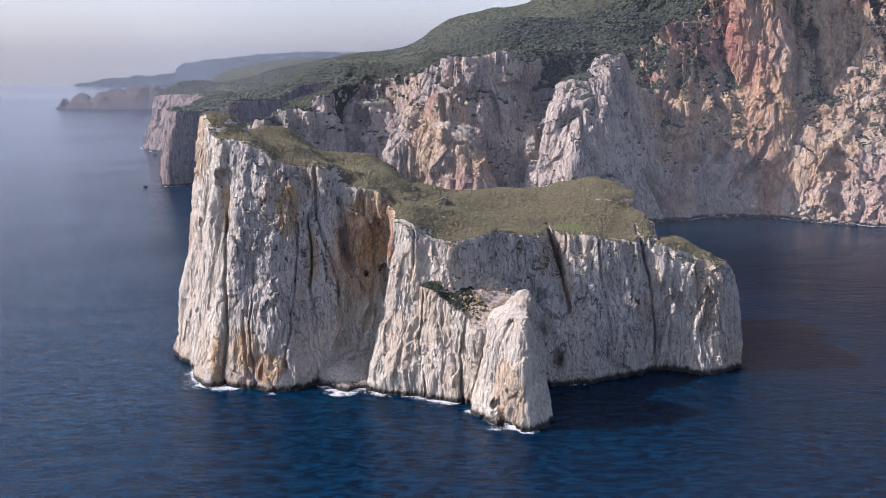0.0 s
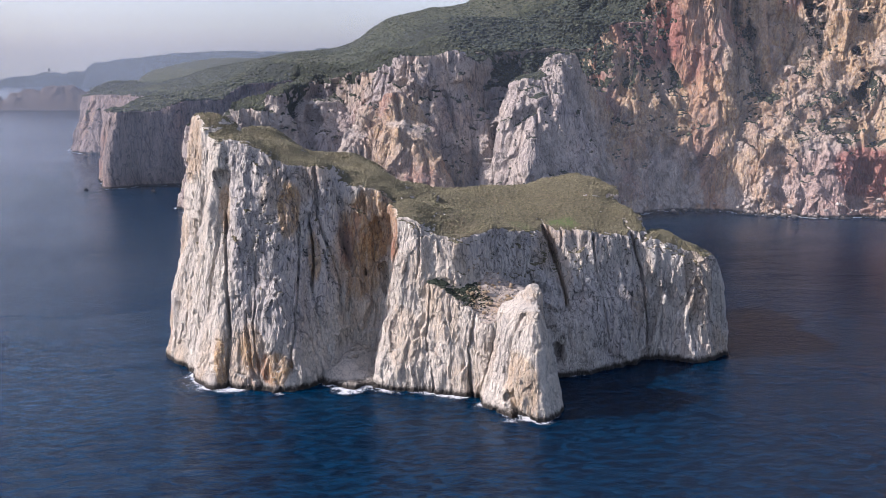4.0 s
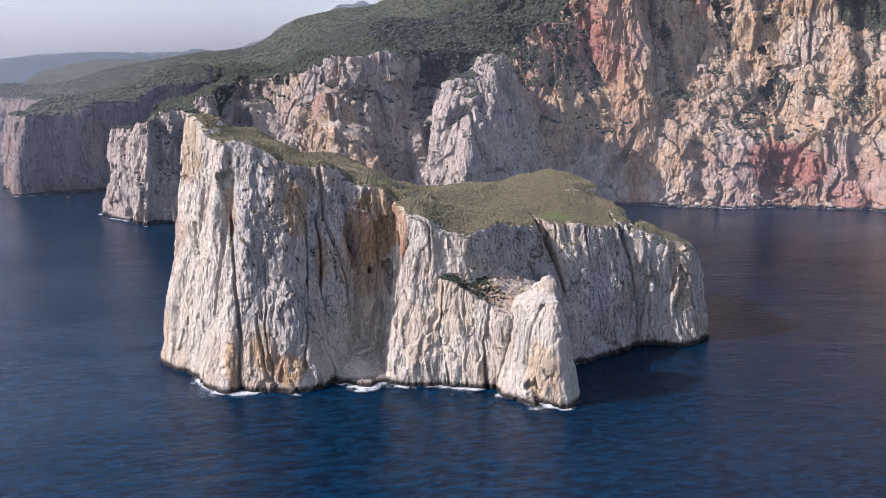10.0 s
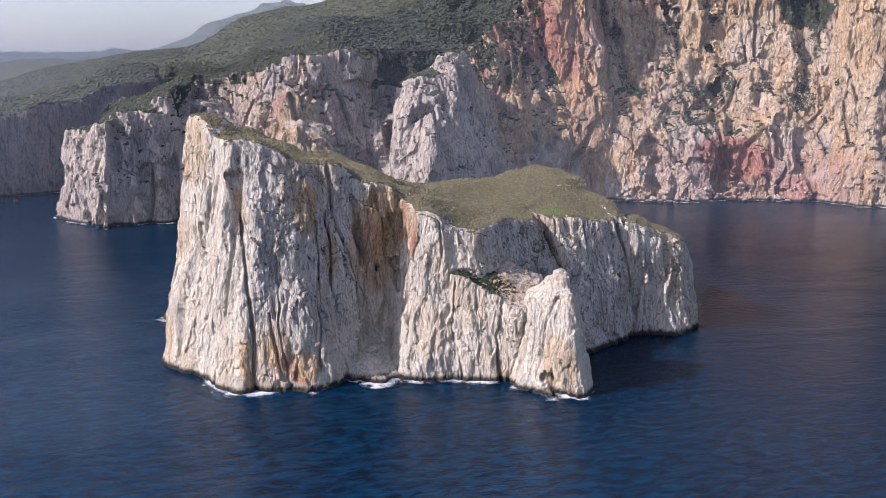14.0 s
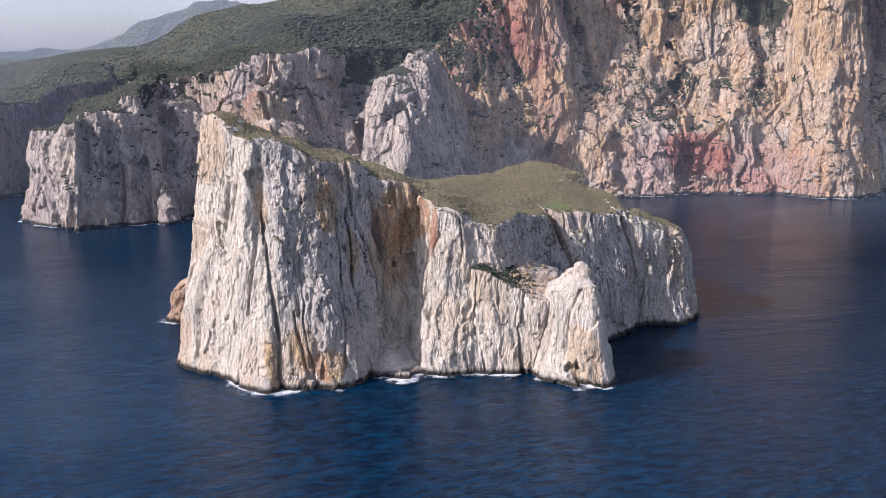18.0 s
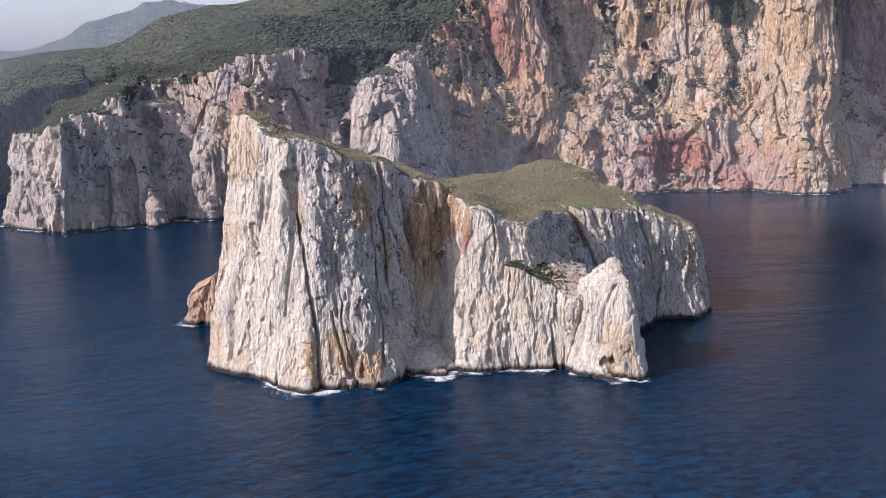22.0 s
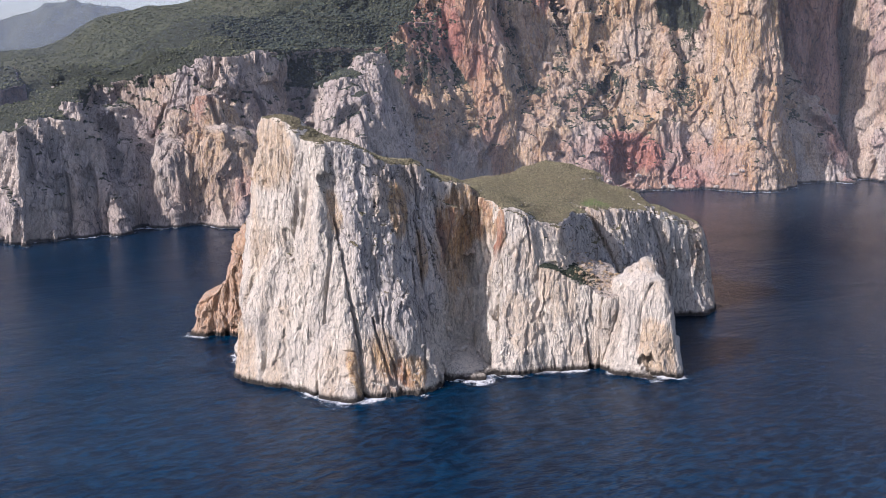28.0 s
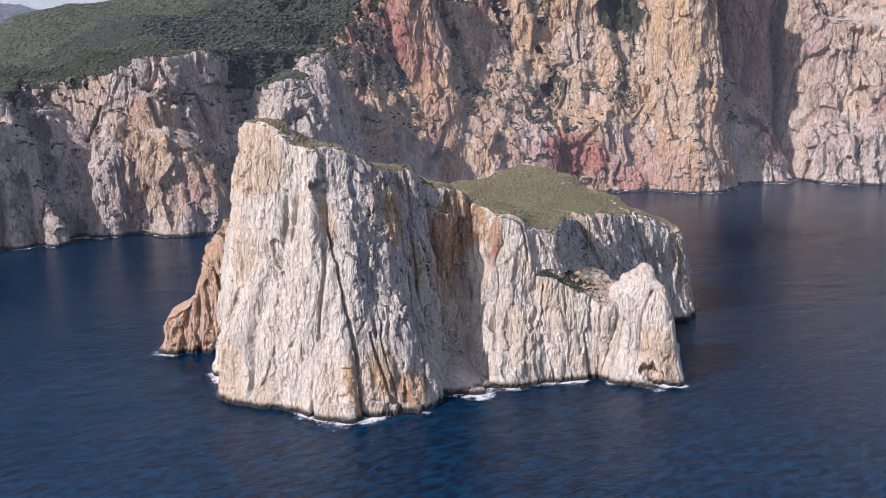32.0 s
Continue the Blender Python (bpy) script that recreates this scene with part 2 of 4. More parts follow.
# ---- materials ----
class Nodes:
    """Short hand for a node material."""

    def __init__(self, name):
        self.m = bpy.data.materials.new(name)
        self.m.use_nodes = True
        self.t = self.m.node_tree
        self.bsdf = self.t.nodes["Principled BSDF"]
        self.coord = self.t.nodes.new("ShaderNodeTexCoord").outputs["Object"]

    def put(self, socket, value):
        if isinstance(value, bpy.types.NodeSocket):
            self.t.links.new(value, socket)
        else:
            socket.default_value = value

    def noise(self, scale, stretch=(1, 1, 1), detail=6, rough=0.6, distort=0.0):
        mp = self.t.nodes.new("ShaderNodeMapping")
        mp.inputs["Scale"].default_value = [scale * s for s in stretch]
        self.put(mp.inputs["Vector"], self.coord)
        n = self.t.nodes.new("ShaderNodeTexNoise")
        n.inputs["Scale"].default_value, n.inputs["Detail"].default_value = 1, detail
        n.inputs["Roughness"].default_value, n.inputs["Distortion"].default_value = rough, distort
        self.put(n.inputs["Vector"], mp.outputs[0])
        return n.outputs["Fac"]

    def cracks(self, scale, stretch, bend, width):
        """Thin broken lines between uneven cells."""
        mp = self.t.nodes.new("ShaderNodeMapping")
        mp.inputs["Scale"].default_value = [scale * s for s in stretch]
        v = self.t.nodes.new("ShaderNodeVectorMath")
        v.operation = "MULTIPLY_ADD"
        w = self.t.nodes.new("ShaderNodeTexNoise")
        w.inputs["Scale"].default_value, w.inputs["Detail"].default_value = scale * 0.8, 4
        self.put(w.inputs["Vector"], self.coord)
        self.put(v.inputs[0], w.outputs["Color"])
        v.inputs[1].default_value = (bend, bend, bend * 2)
        self.put(v.inputs[2], self.coord)
        self.put(mp.inputs["Vector"], v.outputs[0])
        n = self.t.nodes.new("ShaderNodeTexVoronoi")
        n.feature = "DISTANCE_TO_EDGE"
        n.inputs["Scale"].default_value = 1
        self.put(n.inputs["Vector"], mp.outputs[0])
        return self.span(n.outputs["Distance"], 0.0, width, 1, 0)

    def span(self, value, a, b, lo=0.0, hi=1.0):
        n = self.t.nodes.new("ShaderNodeMapRange")
        n.interpolation_type = "SMOOTHSTEP"
        for k, v in zip((0, 1, 2, 3, 4), (value, a, b, lo, hi)):
            self.put(n.inputs[k], v)
        return n.outputs[0]

    def calc(self, op, a, b=0.0):
        n = self.t.nodes.new("ShaderNodeMath")
        n.operation = op
        self.put(n.inputs[0], a)
        self.put(n.inputs[1], b)
        return n.outputs[0]

    def mix(self, fac, a, b, kind="MIX"):
        n = self.t.nodes.new("ShaderNodeMix")
        n.data_type, n.blend_type = "RGBA", kind
        for k, v in ((0, fac), (6, a), (7, b)):
            self.put(n.inputs[k], (*v, 1) if isinstance(v, tuple) and len(v) == 3 else v)
        return n.outputs[2]

    def mask(self, key):
        n = self.t.nodes.new("ShaderNodeAttribute")
        n.attribute_name = key
        return n.outputs["Fac"]

    def height(self):
        n = self.t.nodes.new("ShaderNodeSeparateXYZ")
        self.put(n.inputs[0], self.coord)
        return n.outputs["Z"]

    def done(self, color, rough, bump=None, strength=0.5, distance=1.0):
        self.put(self.bsdf.inputs["Base Color"], color)
        self.put(self.bsdf.inputs["Roughness"], rough)
        if bump is not None:
            n = self.t.nodes.new("ShaderNodeBump")
            n.inputs["Strength"].default_value, n.inputs["Distance"].default_value = strength, distance
            self.put(n.inputs["Height"], bump)
            self.put(self.bsdf.inputs["Normal"], n.outputs[0])
        return self.m


def limestone(name, pale, grey, fine, leaves, golden=0.5, relief=0.8):
    """Karst limestone: pale rock, grey weathering with dark lichen, ochre and red seepage, black tide line, scrub where the masks say so."""
    n = Nodes(name)
    n.coord = n.t.nodes.new("ShaderNodeNewGeometry").outputs["Position"]
    broad = n.noise(0.05 * fine, (1, 1, 0.5), 4)
    streak = n.noise(0.5 * fine, (1, 1, 0.2), 8, 0.68, 0.9)
    pit = n.noise(0.8 * fine, (1, 1, 0.6), 9, 0.75)
    spot = n.noise(0.42 * fine, (1, 1, 0.7), 5, 0.65, 0.8)
    stone = n.mix(n.span(pit, 0.35, 0.65), tuple(c * 0.78 for c in pale), pale)
    old = n.mix(n.span(streak, 0.35, 0.65), grey, tuple(0.8 * a + 0.2 * b for a, b in zip(pale, grey)))
    col = n.mix(n.span(n.calc("ADD", n.mask("lichen"), n.calc("SUBTRACT", streak, 0.5)), 0.2, 0.75), stone, old)
    col = n.mix(n.span(broad, 0.45, 0.7, 0, 0.35), col, tuple(0.8 * c for c in grey))
    gold = n.span(n.calc("ADD", n.noise(0.016, (1, 1, 0.6), 4, 0.6), n.calc("MULTIPLY", n.mask("gold"), 0.16)), golden - 0.08, golden + 0.08)
    seep = n.mix(n.span(pit, 0.3, 0.7), n.mix(gold, (0.27, 0.095, 0.06), (0.33, 0.17, 0.085)), n.mix(gold, (0.55, 0.265, 0.165), (0.75, 0.525, 0.27)))
    col = n.mix(n.calc("MULTIPLY", n.mask("ochre"), n.span(streak, 0.3, 0.6, 0.35, 1.0)), col, seep)
    col = n.mix(n.calc("MULTIPLY", n.mask("red"), n.span(pit, 0.2, 0.7, 0.6, 1.0)), col, n.mix(n.span(streak, 0.35, 0.65), (0.25, 0.07, 0.05), (0.52, 0.21, 0.155)))
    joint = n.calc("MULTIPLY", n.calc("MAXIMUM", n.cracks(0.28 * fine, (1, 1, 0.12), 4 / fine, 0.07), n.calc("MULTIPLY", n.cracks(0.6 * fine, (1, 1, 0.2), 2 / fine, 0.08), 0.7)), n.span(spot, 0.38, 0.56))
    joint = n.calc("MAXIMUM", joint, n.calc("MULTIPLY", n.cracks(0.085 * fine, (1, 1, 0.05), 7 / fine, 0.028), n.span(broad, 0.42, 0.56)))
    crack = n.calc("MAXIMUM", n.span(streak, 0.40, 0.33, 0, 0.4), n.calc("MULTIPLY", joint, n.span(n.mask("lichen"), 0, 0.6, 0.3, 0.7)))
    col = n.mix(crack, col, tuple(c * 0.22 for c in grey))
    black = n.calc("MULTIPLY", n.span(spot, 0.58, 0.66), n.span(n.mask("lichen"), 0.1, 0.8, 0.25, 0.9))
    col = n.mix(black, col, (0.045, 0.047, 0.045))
    tide = n.span(n.calc("ADD", n.height(), n.calc("MULTIPLY", pit, -5.0)), -1.2, 1.2, 1, 0)
    col = n.mix(tide, col, (0.035, 0.028, 0.022))
    leaf = n.noise(0.55, (1, 1, 1), 7, 0.75)
    scrub = n.mix(n.span(leaf, 0.3, 0.7), tuple(c * 0.45 for c in leaves), leaves)
    scrub = n.mix(n.span(n.noise(0.05), 0.5, 0.75, 0, 0.6), scrub, tuple(a * b for a, b in zip(leaves, (1.0, 0.85, 0.8))))
    scrub = n.mix(n.mask("lush"), scrub, (0.13, 0.17, 0.05))
    veg = n.span(n.calc("ADD", n.mask("veg"), n.calc("MULTIPLY", n.calc("SUBTRACT", leaf, 0.5), 2.4)), 0.42, 0.56)
    col = n.mix(veg, col, scrub)
    hgt = n.calc("ADD", n.calc("SUBTRACT", n.calc("MULTIPLY", streak, 1.3), n.calc("MULTIPLY", joint, 0.5)), n.calc("MULTIPLY", pit, 1.2))
    return n.done(col, 0.92, hgt, relief, 3.0 / fine)


def leafage(name, dark, light):
    n = Nodes(name)
    info = n.t.nodes.new("ShaderNodeNewGeometry")
    col = n.mix(info.outputs["Random Per Island"], dark, light)
    col = n.mix(n.span(n.noise(2.5, (1, 1, 1), 4), 0.4, 0.65, 0, 0.6), col, tuple(c * 0.45 for c in dark))
    return n.done(col, 0.9)


def scrubland(name):
    n = Nodes(name)
    a, b = n.noise(0.12, (1, 1, 1), 8, 0.75), n.noise(0.012, (1, 1, 1), 5)
    col = n.mix(n.span(a, 0.35, 0.65), (0.027, 0.033, 0.016), (0.080, 0.083, 0.041))
    col = n.mix(n.span(b, 0.45, 0.7, 0, 0.4), col, (0.075, 0.068, 0.04))
    col = n.mix(n.span(a, 0.72, 0.78, 0, 0.6), col, (0.30, 0.27, 0.23))
    return n.done(col, 0.95, a, 0.9, 6.0)


def sea_water():
    n = Nodes("sea_water")
    swell = n.noise(0.035, (1, 1.7, 1), 3, 0.5)
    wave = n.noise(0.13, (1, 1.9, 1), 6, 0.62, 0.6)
    chop = n.noise(0.7, (1, 1.6, 1), 4, 0.6)
    gust = n.noise(0.007, (1, 2.2, 1), 4, 0.55, 0.8)
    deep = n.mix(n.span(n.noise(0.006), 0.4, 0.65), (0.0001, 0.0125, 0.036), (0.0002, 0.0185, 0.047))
    # ripple light and dark put into the colour, following the wave bump
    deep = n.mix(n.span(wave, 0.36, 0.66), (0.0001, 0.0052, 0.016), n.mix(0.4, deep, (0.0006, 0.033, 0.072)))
    sep = n.t.nodes.new("ShaderNodeSeparateXYZ")        # weaker sky reflection east of the stack, put into the colour as a darkening along x
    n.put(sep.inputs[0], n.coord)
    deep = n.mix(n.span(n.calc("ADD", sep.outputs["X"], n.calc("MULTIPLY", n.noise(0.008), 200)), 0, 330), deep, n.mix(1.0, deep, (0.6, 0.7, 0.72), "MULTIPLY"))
    calm = n.span(gust, 0.4, 0.62, 0.55, 1.0)
    hgt = n.calc("ADD", n.calc("MULTIPLY", wave, 1.9), n.calc("ADD", n.calc("MULTIPLY", chop, 0.6), n.calc("MULTIPLY", swell, 1.8)))
    n.bsdf.inputs["IOR"].default_value, n.bsdf.inputs["Specular IOR Level"].default_value = 1.33, 0.21
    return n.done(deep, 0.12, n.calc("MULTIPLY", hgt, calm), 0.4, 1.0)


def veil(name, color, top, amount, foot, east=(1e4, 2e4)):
    """Sheet standing in for haze: lets most light through, scatters the rest; thins out upwards and just over the
    water.
    """
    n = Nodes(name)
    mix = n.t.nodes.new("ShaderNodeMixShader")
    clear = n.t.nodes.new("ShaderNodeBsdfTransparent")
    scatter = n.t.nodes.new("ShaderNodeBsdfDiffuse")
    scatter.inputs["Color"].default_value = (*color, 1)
    facing = n.t.nodes.new("ShaderNodeCombineXYZ")        # fixed normals set for the sun, so the whole sheet looks evenly sunlit
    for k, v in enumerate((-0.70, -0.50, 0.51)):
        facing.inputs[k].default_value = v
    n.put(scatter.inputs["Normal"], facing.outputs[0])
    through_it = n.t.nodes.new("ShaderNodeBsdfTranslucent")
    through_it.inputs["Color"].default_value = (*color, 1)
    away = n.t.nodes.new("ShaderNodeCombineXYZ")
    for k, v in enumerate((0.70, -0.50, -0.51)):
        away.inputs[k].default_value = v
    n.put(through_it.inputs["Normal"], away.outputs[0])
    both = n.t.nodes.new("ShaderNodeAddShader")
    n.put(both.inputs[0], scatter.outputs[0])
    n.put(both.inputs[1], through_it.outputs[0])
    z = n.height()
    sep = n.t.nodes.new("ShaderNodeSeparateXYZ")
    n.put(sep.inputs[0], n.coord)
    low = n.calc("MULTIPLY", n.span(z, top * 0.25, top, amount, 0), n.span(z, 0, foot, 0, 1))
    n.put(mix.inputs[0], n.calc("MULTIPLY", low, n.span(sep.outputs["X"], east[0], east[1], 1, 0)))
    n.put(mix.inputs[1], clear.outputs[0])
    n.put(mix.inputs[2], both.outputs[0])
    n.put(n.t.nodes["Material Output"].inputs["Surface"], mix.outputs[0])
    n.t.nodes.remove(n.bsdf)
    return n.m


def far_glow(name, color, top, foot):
    """Glowing backdrop: the horizon haze's brightness is emitted, far behind everything; fades out upwards into the
    sky.
    """
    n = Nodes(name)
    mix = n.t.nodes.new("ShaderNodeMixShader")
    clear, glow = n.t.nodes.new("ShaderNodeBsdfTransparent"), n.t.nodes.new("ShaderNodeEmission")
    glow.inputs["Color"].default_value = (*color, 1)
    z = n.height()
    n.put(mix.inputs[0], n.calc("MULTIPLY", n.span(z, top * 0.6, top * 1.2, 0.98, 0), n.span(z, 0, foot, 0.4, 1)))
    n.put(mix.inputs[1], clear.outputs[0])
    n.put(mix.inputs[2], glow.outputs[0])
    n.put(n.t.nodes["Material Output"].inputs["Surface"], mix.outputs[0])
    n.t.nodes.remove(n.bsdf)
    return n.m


def foam_material():
    n = Nodes("sea_foam")
    mix = n.t.nodes.new("ShaderNodeMixShader")
    clear = n.t.nodes.new("ShaderNodeBsdfTransparent")
    lace = n.calc("ADD", n.calc("MULTIPLY", n.calc("ADD", n.noise(0.5, (1, 1, 1), 8, 0.74, 2.2), n.noise(0.09, (1, 1, 1), 3)), 1.0), n.calc("SUBTRACT", n.calc("MULTIPLY", n.mask("foam"), 0.36), 0.36))
    n.put(n.bsdf.inputs["Base Color"], (0.78, 0.80, 0.82, 1))
    n.put(n.bsdf.inputs["Roughness"], 0.7)
    n.put(mix.inputs[0], n.span(lace, 0.83, 1.08, 0, 0.72))
    n.put(mix.inputs[1], clear.outputs[0])
    n.put(mix.inputs[2], n.bsdf.outputs[0])
    n.put(n.t.nodes["Material Output"].inputs["Surface"], mix.outputs[0])
    return n.m


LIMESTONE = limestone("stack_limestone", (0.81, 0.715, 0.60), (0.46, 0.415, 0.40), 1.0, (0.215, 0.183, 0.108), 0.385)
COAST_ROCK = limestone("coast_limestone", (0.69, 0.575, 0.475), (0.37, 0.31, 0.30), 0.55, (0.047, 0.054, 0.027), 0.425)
SCRUB = scrubland("hillside_scrub")
STACK_SHRUB = leafage("stack_shrub_leaves", (0.105, 0.095, 0.05), (0.27, 0.23, 0.13))
HILL_SHRUB = leafage("hill_shrub_leaves", (0.038, 0.045, 0.022), (0.108, 0.112, 0.054))
WOOD_LEAVES = leafage("ravine_wood_leaves", (0.013, 0.020, 0.011), (0.036, 0.046, 0.024))
OCHRE_ROCK = limestone("ledge_rubble", (0.58, 0.42, 0.26), (0.36, 0.27, 0.19), 1.0, (0.10, 0.10, 0.05))
ISLET_ROCK = limestone("islet_rock", (0.12, 0.085, 0.07), (0.07, 0.055, 0.05), 0.3, (0.05, 0.05, 0.03))
HEADLAND_ROCK = limestone("headland_rock", (0.42, 0.32, 0.27), (0.25, 0.20, 0.19), 0.4, (0.05, 0.055, 0.03))
FOAM = foam_material()
SEA = sea_water()


# ---- scattered growth and foam ----
BALL = bmesh.new()
bmesh.ops.create_icosphere(BALL, subdivisions=1, radius=1)
BALL_V = np.array([v.co for v in BALL.verts])
BALL_F = np.array([[v.index for v in f.verts] for f in BALL.faces])
BALL.free()


def shrubs(name, places, quads, weight, count, size, material, label, seed):
    """Low clumps of scrub, rooted on quads picked by weight."""
    rng = np.random.default_rng(seed)
    a, b = places[quads[:, 2]] - places[quads[:, 0]], places[quads[:, 3]] - places[quads[:, 1]]
    area = np.linalg.norm(np.cross(a, b), axis=1) * weight[quads].mean(1)
    pick = rng.choice(len(quads), count, p=area / area.sum())
    u, v = rng.random((2, count, 1))
    c = places[quads[pick]]
    root = (1 - v) * ((1 - u) * c[:, 0] + u * c[:, 1]) + v * ((1 - u) * c[:, 3] + u * c[:, 2])
    r = size[0] + (size[1] - size[0]) * rng.random(count) ** 2
    turn = rng.random(count) * 6.283
    lump = BALL_V[None] * (1 + 0.7 * (rng.random((count, len(BALL_V), 1)) - 0.5))
    c, s = np.cos(turn)[:, None], np.sin(turn)[:, None]
    lump = np.stack([lump[..., 0] * c - lump[..., 1] * s, lump[..., 0] * s + lump[..., 1] * c, lump[..., 2] * (0.5 + 0.3 * rng.random((count, 1)))], -1)
    v = root[:, None] + lump * r[:, None, None] + np.array([0, 0, 0.25]) * r[:, None, None]
    f = BALL_F[None] + (np.arange(count) * len(BALL_V))[:, None, None]
    ob = new(name, mesh_of(name, v.reshape(-1, 3), f.reshape(-1, 3), material, shade=False))
    return tagged(ob, label, "shrubs", kind="stuff")


def surf(name, places, step, reach, label, seed, low=0.0, lee=None):
    """Foam on the water along the foot of the rock."""
    near = places[np.abs(places[:, 2]) < step]
    lo = near[:, :2].min(0) - reach - 4 * step
    ij = np.floor((near[:, :2] - lo) / step).astype(int)
    size = ij.max(0) + int(reach / step) + 6
    away = np.full(size, 99.0)
    away[ij[:, 0], ij[:, 1]] = 0
    for _ in range(int(reach / step) + 2):
        for dx, dy, d in ((1, 0, 1), (0, 1, 1), (1, 1, 1.41), (1, -1, 1.41)):
            for sgn in (1, -1):
                away = np.minimum(away, np.roll(away, (sgn * dx, sgn * dy), (0, 1)) + d * step)
    X, Y = np.meshgrid(lo[0] + step * (0.5 + np.arange(size[0])), lo[1] + step * (0.5 + np.arange(size[1])), indexing="ij")
    flat = np.stack([X.ravel(), Y.ravel(), 0 * X.ravel()], 1)
    force = np.clip(0.75 + 1.4 * fractal(flat, 0.03, 3, seed).reshape(X.shape), low, 1.3)
    if lee:
        force = force * (1 - 0.75 * smooth(lee[0], lee[1], X))
    mask = np.clip(1 - away / (reach * np.clip(force, 0.05, 2)), 0, 1) * np.clip(force * 1.4, 0, 1)
    i = np.arange(X.size).reshape(X.shape)
    cell = mask[:-1, :-1] + mask[1:, :-1] + mask[1:, 1:] + mask[:-1, 1:] > 0
    q = np.stack([i[:-1, :-1], i[1:, :-1], i[1:, 1:], i[:-1, 1:]], -1)[cell]
    used, back = np.unique(q, return_inverse=True)
    flat[:, 2] = 0.12
    ob = new(name, mesh_of(name, flat[used], back.reshape(-1, 4), FOAM, {"foam": mask.ravel()[used]}))
    return tagged(ob, label, "foam", kind="stuff")


# ---- loose rocks ----
def boulder_mesh(name, seed, material):
    bm = bmesh.new()
    bmesh.ops.create_icosphere(bm, subdivisions=2, radius=1)
    co = np.array([v.co for v in bm.verts])
    r = 1 + 0.35 * blocks(co, (0.9, 0.9, 0.9), seed) + 0.15 * fractal(co, 1.3, 2, seed)
    for v, k in zip(bm.verts, r):
        v.co = v.co * k
        v.co.z *= 0.75
    me = bpy.data.meshes.new(name)
    bm.to_mesh(me)
    bm.free()
    me.materials.append(material)
    return me


def ground(places, x, y, reach, below=1e9):
    """Height of the rock at a place."""
    near = (np.abs(places[:, 0] - x) < reach) & (np.abs(places[:, 1] - y) < reach) & (places[:, 2] < below)
    return float(places[near, 2].max()) if near.any() else 0.0


def scatter_rocks(name, places, spots, sizes, material, label, group, seed, below=1e9, least=-0.3):
    rng = np.random.default_rng(seed)
    kinds = [boulder_mesh(name, seed + k, material) for k in range(4)]
    for x, y in spots:
        r = sizes[0] + (sizes[1] - sizes[0]) * rng.random() ** 2.5
        z = max(ground(places, x, y, 1.6, below), least)
        ob = new(name, kinds[rng.integers(4)])
        ob.matrix_world = Matrix.LocRotScale((x, y, z + 0.25 * r), Euler((rng.random() * 0.6, rng.random() * 0.6, rng.random() * 6.3)), (r * (0.8 + 0.5 * rng.random()), r, r * (0.7 + 0.4 * rng.random())))
        tagged(ob, label, "rock", group)


# ---- the sea ----
def sea_sheet():
    xs = np.concatenate([-np.geomspace(6500, 900, 12), np.linspace(-800, 1000, 19), np.geomspace(1100, 6500, 12)])
    ys = np.concatenate([-np.geomspace(3000, 300, 8), np.linspace(-200, 1400, 17), np.geomspace(1500, 6500, 12)])
    X, Y = np.meshgrid(xs, ys, indexing="ij")
    i = np.arange(X.size).reshape(X.shape)
    q = np.stack([i[:-1, :-1], i[1:, :-1], i[1:, 1:], i[:-1, 1:]], -1).reshape(-1, 4)
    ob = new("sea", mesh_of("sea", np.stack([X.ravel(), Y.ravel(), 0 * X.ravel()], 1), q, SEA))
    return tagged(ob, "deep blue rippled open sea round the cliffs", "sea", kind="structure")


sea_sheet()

# ---- the sea stack ----
STEP = 0.78
TOWER = body([(-147, 512, -128, 512), (-139, 491, -122, 494), (-123, 465, -114, 482), (-114, 449, -106, 480), (-100, 445, -95, 481),
              (-86, 438, -80, 482), (-74, 441, -64, 483), (-60, 453, -52, 482), (-44, 466, -41, 480), (-30, 470, -21, 476),
              (0, 500, 0, 500), (0, 560, 0, 552), (-60, 585, -60, 570), (-100, 582, -98, 562), (-132, 550, -118, 535)], 125,
             [(-122, 508, 130), (-110, 482, 119), (-64, 483, 107), (-41, 480, 96), (-21, 476, 87), (0, 500, 83), (-60, 570, 103), (-105, 560, 120), (0, 550, 82), (-90, 520, 114), (-50, 530, 98)])
SHOULDER = body([(-35, 443, -25, 458), (-18, 437, -12, 450), (2, 432, 4, 447), (20, 436, 20, 456), (40, 446, 38, 474), (60, 449, 53, 487),
                 (80, 455, 80, 482), (99, 464, 100, 482), (118, 474, 110, 490), (125, 500, 112, 520), (125, 560, 108, 550), (95, 590, 95, 575),
                 (40, 590, 40, 568), (-20, 570, -20, 555), (-40, 500, -30, 500)], 75,
                [(-25, 458, 82), (4, 447, 73), (53, 487, 71), (100, 482, 67), (91, 558, 88), (15, 548, 81), (110, 520, 75), (97, 540, 84), (-21, 476, 87), (-20, 555, 87), (40, 510, 75), (30, 565, 82)])
BLOCK = body([(112, 470, 105, 478), (131, 465, 125, 480), (145, 468, 140, 482), (156, 478, 147, 490), (160, 498, 148, 505), (154, 522, 140, 516),
              (135, 530, 122, 520), (110, 520, 105, 510)], 62, [(119, 504, 65), (142, 487, 59), (148, 500, 55), (108, 485, 66)], round_top=14)
